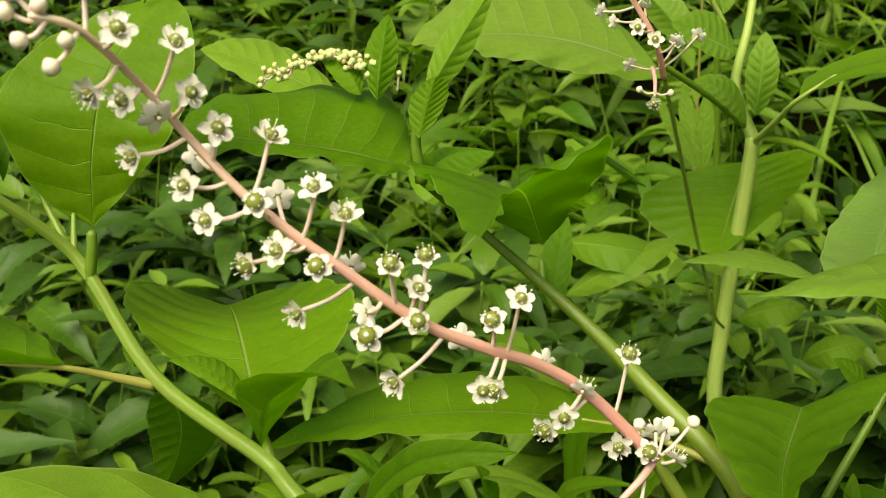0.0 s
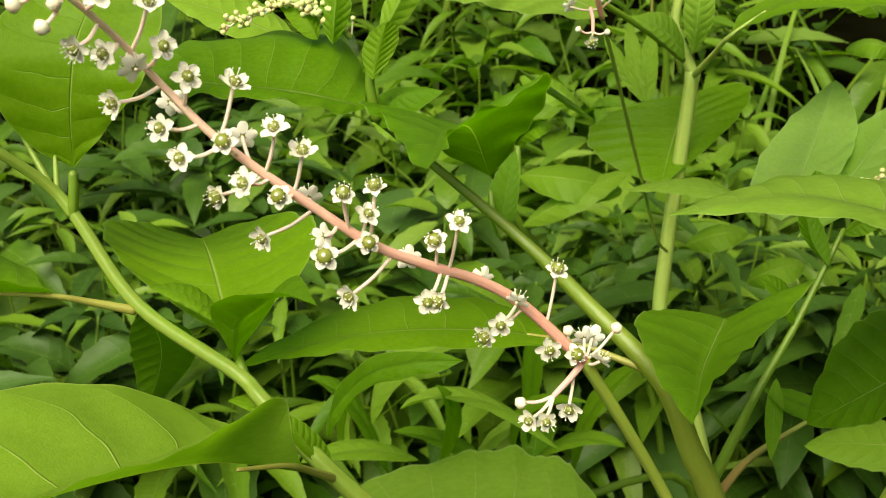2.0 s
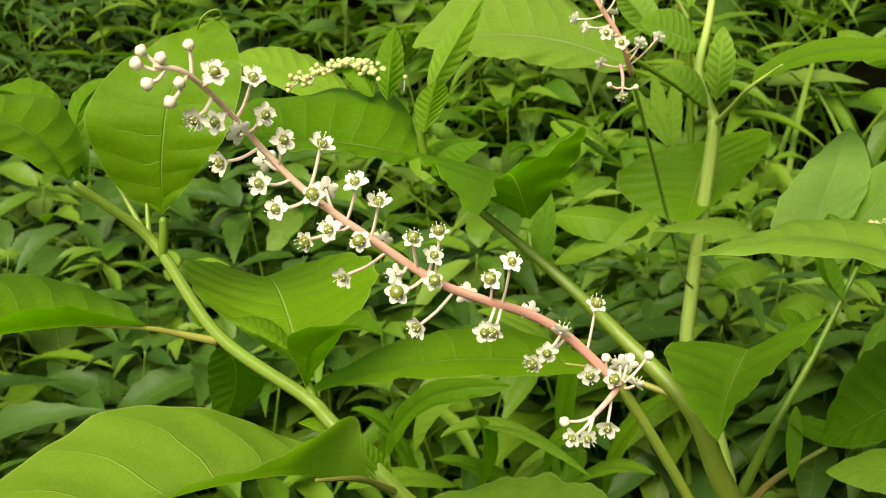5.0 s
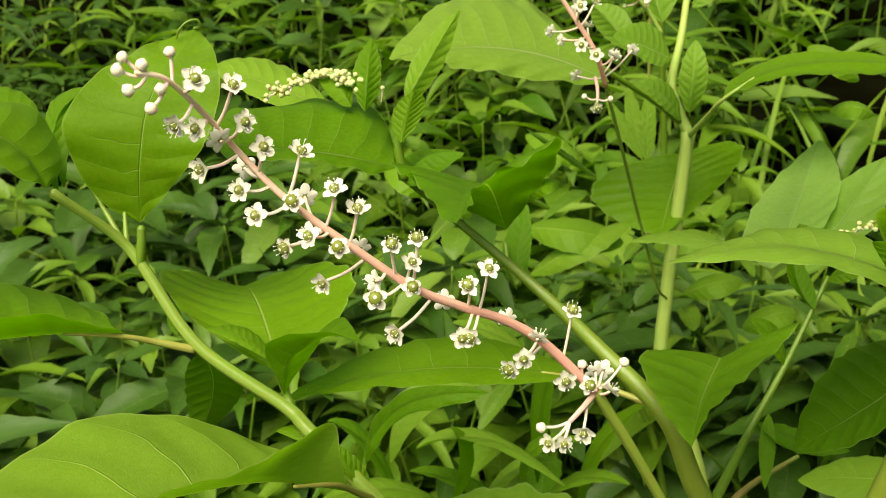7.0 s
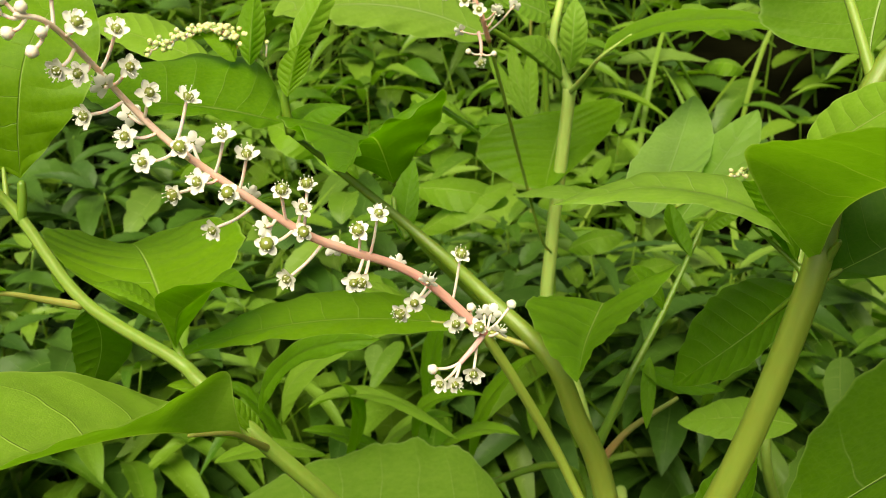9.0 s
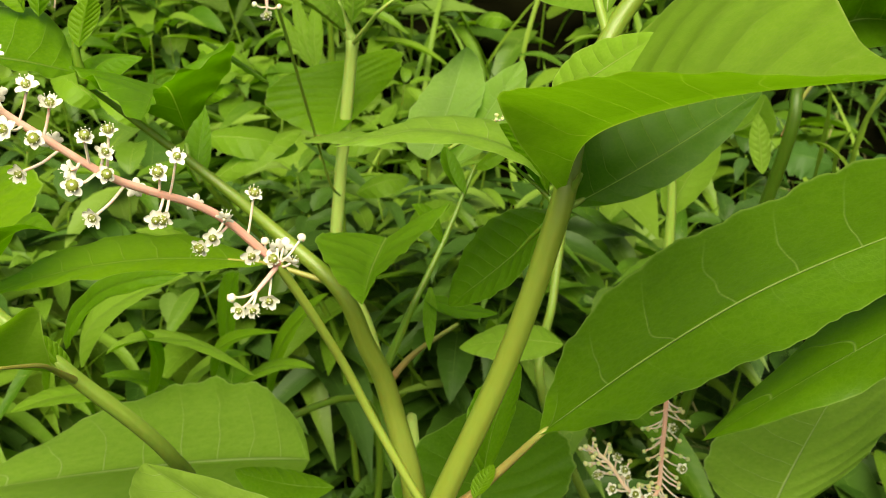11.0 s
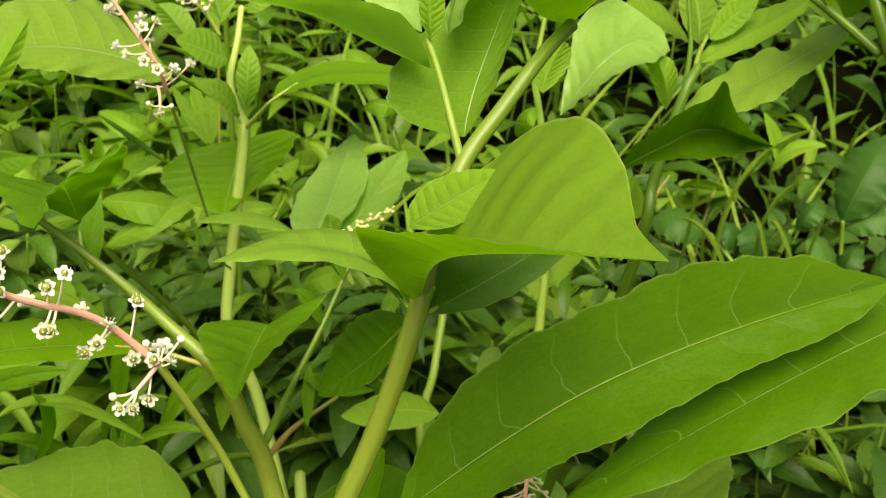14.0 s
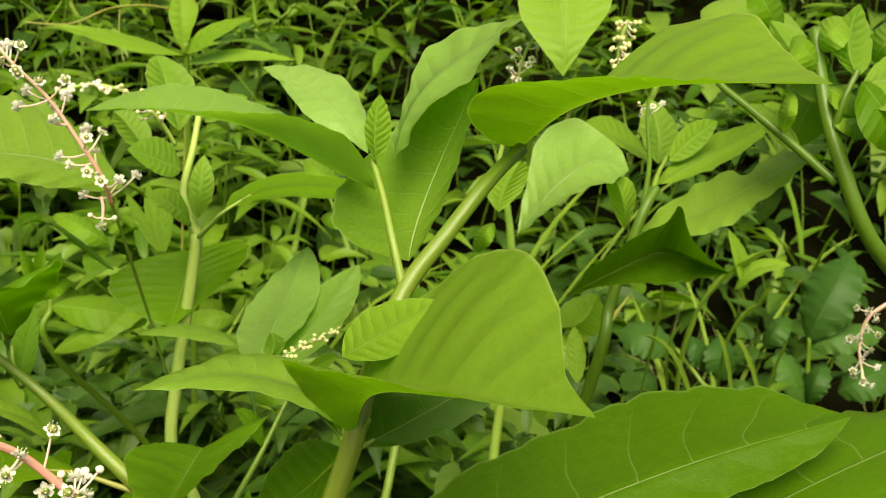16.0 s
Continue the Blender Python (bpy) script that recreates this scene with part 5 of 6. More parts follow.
leaf(grass_tuft, (0.0389, 0.4645, 0.2945), (0.0439, 0.4667, 0.3224), (0.0793, 0.4493, 0.3376), (0.0449, 0.4558, 0.3253), (0.0428, 0.4777, 0.3195), 0.4, 0.4, mat='leaf', pinch=0.7, ripple=0.3)
leaf(grass_tuft, (-0.0047, 0.4566, 0.2931), (0.0062, 0.4580, 0.3236), (-0.0020, 0.4629, 0.3471), (0.0106, 0.4655, 0.3185), (0.0019, 0.4505, 0.3288), 0.4, 0.4, mat='leaf', pinch=0.7, ripple=0.3)
leaf(grass_tuft, (-0.0136, 0.4461, 0.3109), (-0.0417, 0.4492, 0.3179), (-0.0774, 0.4484, 0.3131), (-0.0419, 0.4608, 0.3165), (-0.0415, 0.4378, 0.3195), 0.4, 0.4, mat='young', pinch=0.7, ripple=0.3)
leaf(grass_tuft, (0.0489, 0.4822, 0.2896), (0.0535, 0.4945, 0.3342), (0.0612, 0.4936, 0.3585), (0.0582, 0.4832, 0.3391), (0.0487, 0.5058, 0.3293), 0.4, 0.4, mat='leaf', pinch=0.7, ripple=0.3)
leaf(grass_tuft, (0.0353, 0.4546, 0.2754), (0.0113, 0.4665, 0.2999), (-0.0278, 0.4757, 0.3098), (0.0141, 0.4766, 0.2980), (0.0086, 0.4564, 0.3019), 0.4, 0.4, mat='leaf', pinch=0.7, ripple=0.3)
leaf(grass_tuft, (0.0734, 0.4824, 0.2651), (0.0855, 0.4886, 0.3044), (0.1175, 0.4844, 0.3398), (0.0877, 0.4775, 0.3079), (0.0832, 0.4998, 0.3010), 0.4, 0.4, mat='leaf', pinch=0.7, ripple=0.3)
leaf(grass_tuft, (0.0096, 0.4840, 0.2661), (0.0313, 0.4821, 0.2983), (0.0629, 0.4664, 0.3140), (0.0323, 0.4711, 0.3012), (0.0302, 0.4932, 0.2955), 0.4, 0.4, mat='young', pinch=0.7, ripple=0.3)
leaf(grass_tuft, (-0.0325, 0.4812, 0.2744), (-0.0498, 0.4980, 0.3116), (-0.0767, 0.5069, 0.3292), (-0.0470, 0.5075, 0.3089), (-0.0525, 0.4884, 0.3144), 0.4, 0.4, mat='leaf', pinch=0.7, ripple=0.3)
leaf(grass_tuft, (-0.0353, 0.4278, 0.3482), (-0.0215, 0.4282, 0.3790), (0.0260, 0.4126, 0.4056), (-0.0180, 0.4150, 0.3799), (-0.0251, 0.4415, 0.3783), 0.4, 0.4, mat='young', pinch=0.7, ripple=0.3)
leaf(grass_tuft, (0.0558, 0.5354, 0.3423), (0.0360, 0.5416, 0.3602), (0.0049, 0.5477, 0.3702), (0.0391, 0.5522, 0.3593), (0.0330, 0.5310, 0.3611), 0.4, 0.4, mat='young', pinch=0.7, ripple=0.3)
leaf(grass_tuft, (0.0501, 0.4690, 0.2889), (0.0719, 0.4591, 0.3077), (0.0973, 0.4402, 0.3137), (0.0709, 0.4487, 0.3103), (0.0729, 0.4696, 0.3053), 0.4, 0.4, mat='young', pinch=0.7, ripple=0.3)
leaf(grass_tuft, (-0.0573, 0.5084, 0.2619), (-0.0600, 0.5122, 0.2873), (-0.0478, 0.5137, 0.3187), (-0.0557, 0.5017, 0.2932), (-0.0632, 0.5046, 0.2931), 0.4, 0.4, mat='young', pinch=0.7, ripple=0.3)
stalk(grass_tuft, 'stem', [(0.1600, 0.5500, 0.0000), (0.1600, 0.5500, 0.2000), (0.0221, 0.4569, 0.2497), (0.0406, 0.4638, 0.2946)], 0.003, 0.002, mat='stem_mat')
leaf(plant_q, (0.4271, 0.3108, 0.6464), (0.4060, 0.2968, 0.6306), (0.4133, 0.3120, 0.6039), (0.4202, 0.3299, 0.6272), (0.4125, 0.2858, 0.6256), 0.45, 0.45, mat='broad', pinch=0.7)
leaf(plant_q, (0.4629, 0.3636, 0.6443), (0.4234, 0.3693, 0.6560), (0.4105, 0.4062, 0.6595), (0.4539, 0.4005, 0.6670), (0.4136, 0.3612, 0.6390), 0.45, 0.45, mat='broad', pinch=0.7)
leaf(plant_q, (0.3957, 0.2566, 0.6504), (0.3935, 0.2360, 0.6403), (0.4227, 0.2433, 0.6197), (0.3795, 0.2334, 0.6320), (0.4316, 0.2594, 0.6408), 0.45, 0.45, mat='leaf', pinch=0.7)
leaf(plant_q, (0.4274, 0.2889, 0.6510), (0.4141, 0.2839, 0.6667), (0.4311, 0.3085, 0.6747), (0.4488, 0.3074, 0.6636), (0.4027, 0.2820, 0.6633), 0.45, 0.45, mat='broad', pinch=0.7)
leaf(plant_q, (0.4320, 0.2880, 0.6541), (0.4279, 0.2777, 0.6676), (0.4553, 0.2965, 0.6734), (0.4299, 0.2688, 0.6622), (0.4489, 0.3086, 0.6666), 0.45, 0.45, mat='broad', pinch=0.7)
leaf(plant_q, (0.4175, 0.3434, 0.6578), (0.4009, 0.3397, 0.6731), (0.4116, 0.3674, 0.6812), (0.4327, 0.3659, 0.6731), (0.3901, 0.3365, 0.6671), 0.45, 0.45, mat='leaf', pinch=0.7)
stalk(plant_m, 'petiole', [(0.1266, 0.1793, 0.5360), (0.1298, 0.1771, 0.5436), (0.1304, 0.1731, 0.5504)], 0.0021, 0.0007, mat='stem_pale')
stalk(plant_m, 'petiole', [(0.1264, 0.1786, 0.5351), (0.1314, 0.1781, 0.5377), (0.1348, 0.1786, 0.5389)], 0.0015, 0.0007, mat='stem_pale')
stalk(plant_m, 'petiole', [(0.1261, 0.1783, 0.5362), (0.1233, 0.1842, 0.5403), (0.1158, 0.1947, 0.5469)], 0.0014, 0.0004, mat='stem_mat')
stalk(plant_m, 'petiole', [(0.1259, 0.1777, 0.5350), (0.1228, 0.1842, 0.5272), (0.1180, 0.1923, 0.5148)], 0.0013, 0.0004, mat='stem_mat')
grass_clump = plant('grass_tuft', (0.75, 0.45, 0.0), 'thin pale grass blades in the shade', 'grass')
leaf(grass_clump, (0.5014, 0.5163, 0.3214), (0.5179, 0.5307, 0.3776), (0.5241, 0.5415, 0.4206), (0.5130, 0.5224, 0.3810), (0.5227, 0.5390, 0.3741), 0.4, 0.4, mat='grass', pinch=0.7, ripple=0.3)
leaf(grass_clump, (0.5441, 0.5189, 0.3133), (0.5667, 0.5437, 0.3911), (0.6320, 0.5389, 0.4477), (0.5612, 0.5353, 0.3938), (0.5722, 0.5522, 0.3883), 0.4, 0.4, mat='grass', pinch=0.7, ripple=0.3)
leaf(grass_clump, (0.5656, 0.4911, 0.3223), (0.5721, 0.5071, 0.3744), (0.5991, 0.5074, 0.4139), (0.5663, 0.4991, 0.3777), (0.5779, 0.5151, 0.3711), 0.4, 0.4, mat='grass', pinch=0.7, ripple=0.3)
leaf(grass_clump, (0.5647, 0.4720, 0.3310), (0.5603, 0.4847, 0.3702), (0.5482, 0.4954, 0.4008), (0.5685, 0.4916, 0.3666), (0.5521, 0.4778, 0.3738), 0.4, 0.4, mat='grass', pinch=0.7, ripple=0.3)
leaf(grass_clump, (0.6099, 0.5760, 0.4538), (0.6098, 0.5533, 0.4363), (0.6015, 0.5330, 0.4172), (0.5970, 0.5469, 0.4377), (0.6227, 0.5597, 0.4351), 0.4, 0.4, mat='young', pinch=0.7, ripple=0.3)
leaf(grass_clump, (0.5938, 0.5348, 0.4150), (0.6046, 0.5297, 0.4344), (0.6277, 0.5136, 0.4437), (0.5990, 0.5187, 0.4329), (0.6101, 0.5407, 0.4360), 0.4, 0.4, mat='young', pinch=0.7, ripple=0.3)
leaf(grass_clump, (0.5898, 0.4621, 0.3314), (0.5775, 0.4802, 0.3743), (0.5611, 0.4858, 0.3933), (0.5859, 0.4872, 0.3710), (0.5692, 0.4733, 0.3777), 0.4, 0.4, mat='grass', pinch=0.7, ripple=0.3)
leaf(grass_clump, (0.5354, 0.4835, 0.3306), (0.5231, 0.4993, 0.3697), (0.4937, 0.5123, 0.3923), (0.5307, 0.5067, 0.3665), (0.5155, 0.4920, 0.3729), 0.4, 0.4, mat='grass', pinch=0.7, ripple=0.3)
leaf(grass_clump, (0.5807, 0.4634, 0.3273), (0.5926, 0.4697, 0.3668), (0.6026, 0.4718, 0.3977), (0.5865, 0.4619, 0.3702), (0.5986, 0.4776, 0.3634), 0.4, 0.4, mat='grass', pinch=0.7, ripple=0.3)
leaf(grass_clump, (0.5523, 0.5351, 0.3047), (0.5495, 0.5487, 0.3464), (0.5609, 0.5514, 0.3792), (0.5445, 0.5406, 0.3501), (0.5545, 0.5568, 0.3426), 0.4, 0.4, mat='grass', pinch=0.7, ripple=0.3)
stalk(grass_clump, 'stem', [(0.7500, 0.4500, 0.0000), (0.7400, 0.4500, 0.0600), (0.5462, 0.4890, 0.3264)], 0.002, 0.001, mat='stem_mat')
bloom(raceme_m, (-0.0647, 0.1586, 0.6299), 'b')
bloom(raceme_m, (-0.0662, 0.1588, 0.6273), 'b')
bloom(raceme_m, (-0.0611, 0.1591, 0.6280), 'b')
bloom(raceme_m, (-0.0563, 0.1649, 0.6291), 'b')
bloom(raceme_m, (-0.0643, 0.1574, 0.6232), 'b')
bloom(raceme_m, (-0.0582, 0.1596, 0.6225), 'b')
bloom(raceme_m, (-0.0602, 0.1571, 0.6191), 'b')
bloom(raceme_m, (-0.0519, 0.1643, 0.6230), 'o')
bloom(raceme_m, (-0.0457, 0.1740, 0.6188), 's')
bloom(raceme_m, (-0.0568, 0.1614, 0.6140), 'o')
bloom(raceme_m, (-0.0542, 0.1692, 0.6109), 'o')
bloom(raceme_m, (-0.0440, 0.1721, 0.6109), 'o')
bloom(raceme_m, (-0.0499, 0.1719, 0.6072), 'o')
bloom(raceme_m, (-0.0410, 0.1746, 0.6040), 'o')
bloom(raceme_m, (-0.0331, 0.1798, 0.6006), 's')
bloom(raceme_m, (-0.0553, 0.1725, 0.6004), 's')
bloom(raceme_m, (-0.0477, 0.1857, 0.5959), 'p')
bloom(raceme_m, (-0.0472, 0.1726, 0.5947), 'o')
bloom(raceme_m, (-0.0354, 0.1720, 0.5912), 'g')
bloom(raceme_m, (-0.0341, 0.1859, 0.5875), 'p')
bloom(raceme_m, (-0.0257, 0.1754, 0.5923), 'o')
bloom(raceme_m, (-0.0210, 0.1767, 0.5865), 's')
bloom(raceme_m, (-0.0440, 0.1708, 0.5889), 'o')
bloom(raceme_m, (-0.0385, 0.1727, 0.5797), 'd')
bloom(raceme_m, (-0.0322, 0.1700, 0.5832), 'o')
bloom(raceme_m, (-0.0257, 0.1696, 0.5800), 'g')
bloom(raceme_m, (-0.0221, 0.1865, 0.5725), 'p')
bloom(raceme_m, (-0.0137, 0.1751, 0.5773), 'g')
bloom(raceme_m, (-0.0075, 0.1821, 0.5756), 'd')
bloom(raceme_m, (-0.0092, 0.1776, 0.5714), 'o')
bloom(raceme_m, (-0.0307, 0.1734, 0.5696), 's')
bloom(raceme_m, (-0.0184, 0.1742, 0.5687), 'o')
bloom(raceme_m, (-0.0184, 0.1715, 0.5653), 'g')
bloom(raceme_m, (-0.0096, 0.1759, 0.5657), 'g')
bloom(raceme_m, (-0.0143, 0.1737, 0.5547), 's')
bloom(raceme_m, (-0.0019, 0.1913, 0.5542), 'p')
bloom(raceme_m, (0.0046, 0.1835, 0.5615), 'g')
bloom(raceme_m, (0.0098, 0.1843, 0.5653), 'o')
bloom(raceme_m, (0.0041, 0.1786, 0.5495), 'g')
bloom(raceme_m, (0.0019, 0.1778, 0.5498), 'o')
bloom(raceme_m, (0.0150, 0.2002, 0.5432), 'p')
bloom(raceme_m, (0.0145, 0.1887, 0.5339), 'd')
bloom(raceme_m, (0.0180, 0.1877, 0.5373), 'o')
bloom(raceme_m, (0.0223, 0.1895, 0.5423), 'o')
bloom(raceme_m, (0.0325, 0.1974, 0.5454), 'd')
bloom(raceme_m, (0.0294, 0.1903, 0.5282), 'o')
bloom(raceme_m, (0.0348, 0.1963, 0.5295), 'b')
bloom(raceme_m, (0.0396, 0.2043, 0.5225), 'p')
bloom(raceme_m, (0.0421, 0.1936, 0.5223), 'o')
bloom(raceme_m, (0.0361, 0.1933, 0.5245), 'g')
bloom(raceme_m, (0.0472, 0.2003, 0.5270), 'b')
bloom(raceme_m, (0.0422, 0.2065, 0.5214), 'p')
stalk(raceme_m, 'pedicel', [(0.0375, 0.1952, 0.5201), (0.0339, 0.1895, 0.5200), (0.0299, 0.1871, 0.5173)], 0.0009, 0.0007, mat='pedicel_mat')
bloom(raceme_m, (0.0217, 0.1840, 0.5180), 'b', 1.0, (0.0299, 0.1871, 0.5173))
bloom(raceme_m, (0.0234, 0.1806, 0.5153), 's', 1.0, (0.0299, 0.1871, 0.5173))
bloom(raceme_m, (0.0272, 0.1805, 0.5148), 'o', 1.0, (0.0299, 0.1871, 0.5173))
bloom(raceme_m, (0.0332, 0.1850, 0.5148), 's', 1.0, (0.0356, 0.1928, 0.5198))
stalk(raceme_r, 'pedicel', [(0.0665, 0.3624, 0.5682), (0.0667, 0.3586, 0.5646), (0.0661, 0.3549, 0.5611)], 0.0008, 0.0006, mat='pedicel_mat')
bloom(raceme_r, (0.0607, 0.3543, 0.5626), 'b', 0.9, (0.0661, 0.3549, 0.5611))
bloom(raceme_r, (0.0712, 0.3539, 0.5610), 'b', 0.9, (0.0661, 0.3549, 0.5611))
bloom(raceme_r, (0.0652, 0.3525, 0.5582), 'g', 0.9, (0.0661, 0.3549, 0.5611))
spray(raceme_r, 0.12, 0.98, 30, "osdp", 0.012, 5, 0.95)
spray(raceme_s, 0.15, 1.0, 84, "kkkkkkg", 0.011, 8, 0.95)
raceme_b = stalk(plant_e, "raceme", [(-0.020, 0.335, 0.570), (-0.030, 0.336, 0.580), (-0.042, 0.337, 0.583), (-0.064, 0.336, 0.576)], 0.0012, 0.0006, mat="stem_pale")
spray(raceme_b, 0.15, 1.0, 100, "k", 0.0045, 11, 0.85)

spray(raceme_t, 0.3, 1.0, 46, "bbk", 0.0065, 13, 1.1)
spray(raceme_u, 0.2, 1.0, 34, "k", 0.003, 14, 0.8)
spray(raceme_v, 0.1, 1.0, 40, "k", 0.005, 15, 0.95)
spray(raceme_w, 0.45, 0.9, 20, "bos", 0.009, 16, 0.8)
spray(raceme_x, 0.6, 1.0, 6, "bo", 0.007, 17, 0.7)
spray(raceme_y, 0.3, 1.0, 22, "osd", 0.010, 18, 0.8)

weed_c = plant('weed', (0.1834, 0.7174, 0.0), 'tall weed with long pointed light green leaves', 'weed')
stalk(weed_c, 'stem', [(0.1834, 0.7174, 0.0), (0.1834, 0.7174, 0.25), (0.1660, 0.6903, 0.5522), (0.1634, 0.6875, 0.5716)], 0.003, 0.0018, mat='stem_mat')
blade(weed_c, [(0.1634, 0.6874, 0.5712), (0.1624, 0.6952, 0.5895), (0.1642, 0.7181, 0.6196)], [(0.1576, 0.7011, 0.5841), (0.1558, 0.7138, 0.5988)], [(0.1674, 0.6860, 0.5872), (0.1739, 0.6962, 0.6058)], mat='young', ripple=0.2, cup=0.05)
blade(weed_c, [(0.1638, 0.6872, 0.5712), (0.1767, 0.6762, 0.5884), (0.2069, 0.6573, 0.6060)], [(0.1710, 0.6896, 0.5858), (0.1870, 0.6811, 0.5979)], [(0.1694, 0.6695, 0.5778), (0.1829, 0.6567, 0.5910)], mat='young', ripple=0.2, cup=0.05)
blade(weed_c, [(0.1630, 0.6874, 0.5707), (0.1168, 0.6896, 0.5806), (0.0716, 0.7018, 0.5871)], [(0.1380, 0.7022, 0.5782), (0.1097, 0.7064, 0.5848), (0.0859, 0.7013, 0.5881)], [(0.1381, 0.6765, 0.5731), (0.1126, 0.6785, 0.5773), (0.0883, 0.6866, 0.5835)], mat='young', ripple=0.2, cup=0.05)
blade(weed_c, [(0.1650, 0.6839, 0.5643), (0.1970, 0.6620, 0.5767), (0.2344, 0.6337, 0.5796)], [(0.1782, 0.6918, 0.5703), (0.1957, 0.6752, 0.5787), (0.2162, 0.6547, 0.5812)], [(0.1793, 0.6565, 0.5715), (0.1970, 0.6441, 0.5762)], mat='young', ripple=0.2, cup=0.05)
dry_vine = plant('dry_vine', (0.2073, 0.9157, 0.0000), 'thin dry pale stem arching over the weeds', 'vine')
del dry_vine["group"]
stalk(dry_vine, 'stem', [(0.2073, 0.9157, 0.0000), (0.2073, 0.9157, 0.3500), (0.2073, 0.9157, 0.5470), (0.1841, 0.8902, 0.5735), (0.1363, 0.8670, 0.5766), (0.0956, 0.8350, 0.5662), (0.0598, 0.8286, 0.5669)], 0.0011, 0.0008, mat='stem_tan')
stalk(dry_vine, 'tendril', [(0.1401, 0.8709, 0.5762), (0.1384, 0.8610, 0.5495), (0.1415, 0.8519, 0.5304)], 0.0007, 0.0004, mat='stem_tan')

# ---- ground and undergrowth ----
def bank(x, y):
    """The height of the ground, which climbs gently behind the plants and levels out."""
    far = 0.35 * x + 0.94 * y
    rise = 0.32 * min(max(far - 1.0, 0.0), 3.0)
    return rise + 0.04 * noise.noise((x * 0.9, y * 0.9, 0)) - 0.04


def ground():
    """Uneven soil under the plants, blackened as their shade, reaching out to the horizon."""
    m, n, l, b = node_mat("leaf_litter_soil")
    # Near black: the shade in gaps between weeds is put into the soil.
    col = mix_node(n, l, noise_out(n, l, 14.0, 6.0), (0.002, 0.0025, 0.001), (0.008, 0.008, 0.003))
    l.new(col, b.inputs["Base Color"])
    b.inputs["Roughness"].default_value = 1.0
    b.inputs["Specular IOR Level"].default_value = 0.0
    bump = n.new("ShaderNodeBump")
    bump.inputs["Strength"].default_value, bump.inputs["Distance"].default_value = 0.8, 0.02
    l.new(noise_out(n, l, 60.0, 6.0), bump.inputs["Height"])
    l.new(bump.outputs[0], b.inputs["Normal"])
    MAT["soil"] = m
    verts, faces, uvs = [], [], []
    lines = [-400, -60, -12] + [-6 + 0.2 * i for i in range(71)] + [14, 60, 400]
    k = len(lines)
    for y in lines:
        for x in lines:
            verts.append((x, y, bank(x, y)))
            uvs.append((x, y))
    for i in range(k - 1):
        for j in range(k - 1):
            faces.append((i * k + j, i * k + j + 1, (i + 1) * k + j + 1, (i + 1) * k + j))
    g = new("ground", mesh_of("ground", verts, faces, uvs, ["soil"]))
    tagged(g, "soil and leaf litter, blackened as shade under dense weeds", "ground", kind="structure")


ground()


def quick_leaf(verts, faces, uvs, b, t, half, nrm, width, ns, nv, bow, pinch, tooth=0.0):
    """Adds a simple curved leaf to the arrays."""
    o = len(verts)
    length = (t - b).length
    for i in range(ns + 1):
        s = i / ns
        p = b.lerp(t, s) + nrm * (bow * length * 4 * s * (1 - s))
        w = width * (s ** 0.65 + 0.04) * ((1 - s) ** pinch) * 1.75 * (1 + tooth * (1 if i % 2 else -1))
        for j in range(-nv, nv + 1):
            a = j / nv
            verts.append(p + half * (w * a) + nrm * (w * 0.35 * abs(a) + 0.05 * w * math.sin(9 * s + 3 * a)))
            uvs.append(((a + 1) / 2, s))
    w = 2 * nv + 1
    for i in range(ns):
        for j in range(2 * nv):
            k = o + i * w + j
            faces.append((k, k + 1, k + w + 1, k + w))


def weed_arrays(rng, root, height, leaf_len, slim, lean, fine):
    """One leafy weed: pairs or whorls of leaves up a stem."""
    stem_line = [root, root + Vector((lean.x * 0.4, lean.y * 0.4, height * 0.5)), root + Vector((lean.x, lean.y, height))]
    sv, sf, su = tube(smooth_path(stem_line, 4), 0.0022, 0.001, 6)
    leaves = []
    nodes = max(2, int(height / 0.055))
    for i in range(nodes):
        s = 0.25 + 0.75 * (i + 1) / nodes
        p = root + Vector((lean.x * s * s, lean.y * s * s, height * s))
        turn = i * 1.9 + rng.uniform(0, 1)
        for k in range(2 if i < nodes - 1 else 5):
            a = turn + math.pi * k + rng.uniform(-0.5, 0.5) if i < nodes - 1 else turn + k * 1.26
            ln = leaf_len * rng.uniform(0.65, 1.15) * (1.0 - 0.35 * (i == nodes - 1))
            rise = rng.uniform(-0.35, 0.5)
            d = Vector((math.cos(a) * math.cos(rise), math.sin(a) * math.cos(rise), math.sin(rise)))
            half = Vector((-math.sin(a), math.cos(a), rng.uniform(-0.35, 0.35))).normalized()
            nrm = half.cross(d).normalized()
            if nrm.z < 0:
                nrm.negate()
            b = p + d * ln * 0.12
            leaves.append(([], [], []))
            quick_leaf(*leaves[-1], b, p + d * ln + Vector((0, 0, -0.18 * ln)), half, nrm, ln * slim, 12 if fine else 4, 2 if fine else 1, rng.uniform(0.02, 0.2), rng.uniform(0.85, 1.25), rng.uniform(0.0, 0.09) if fine else 0.0)
    return (sv, sf, su), leaves


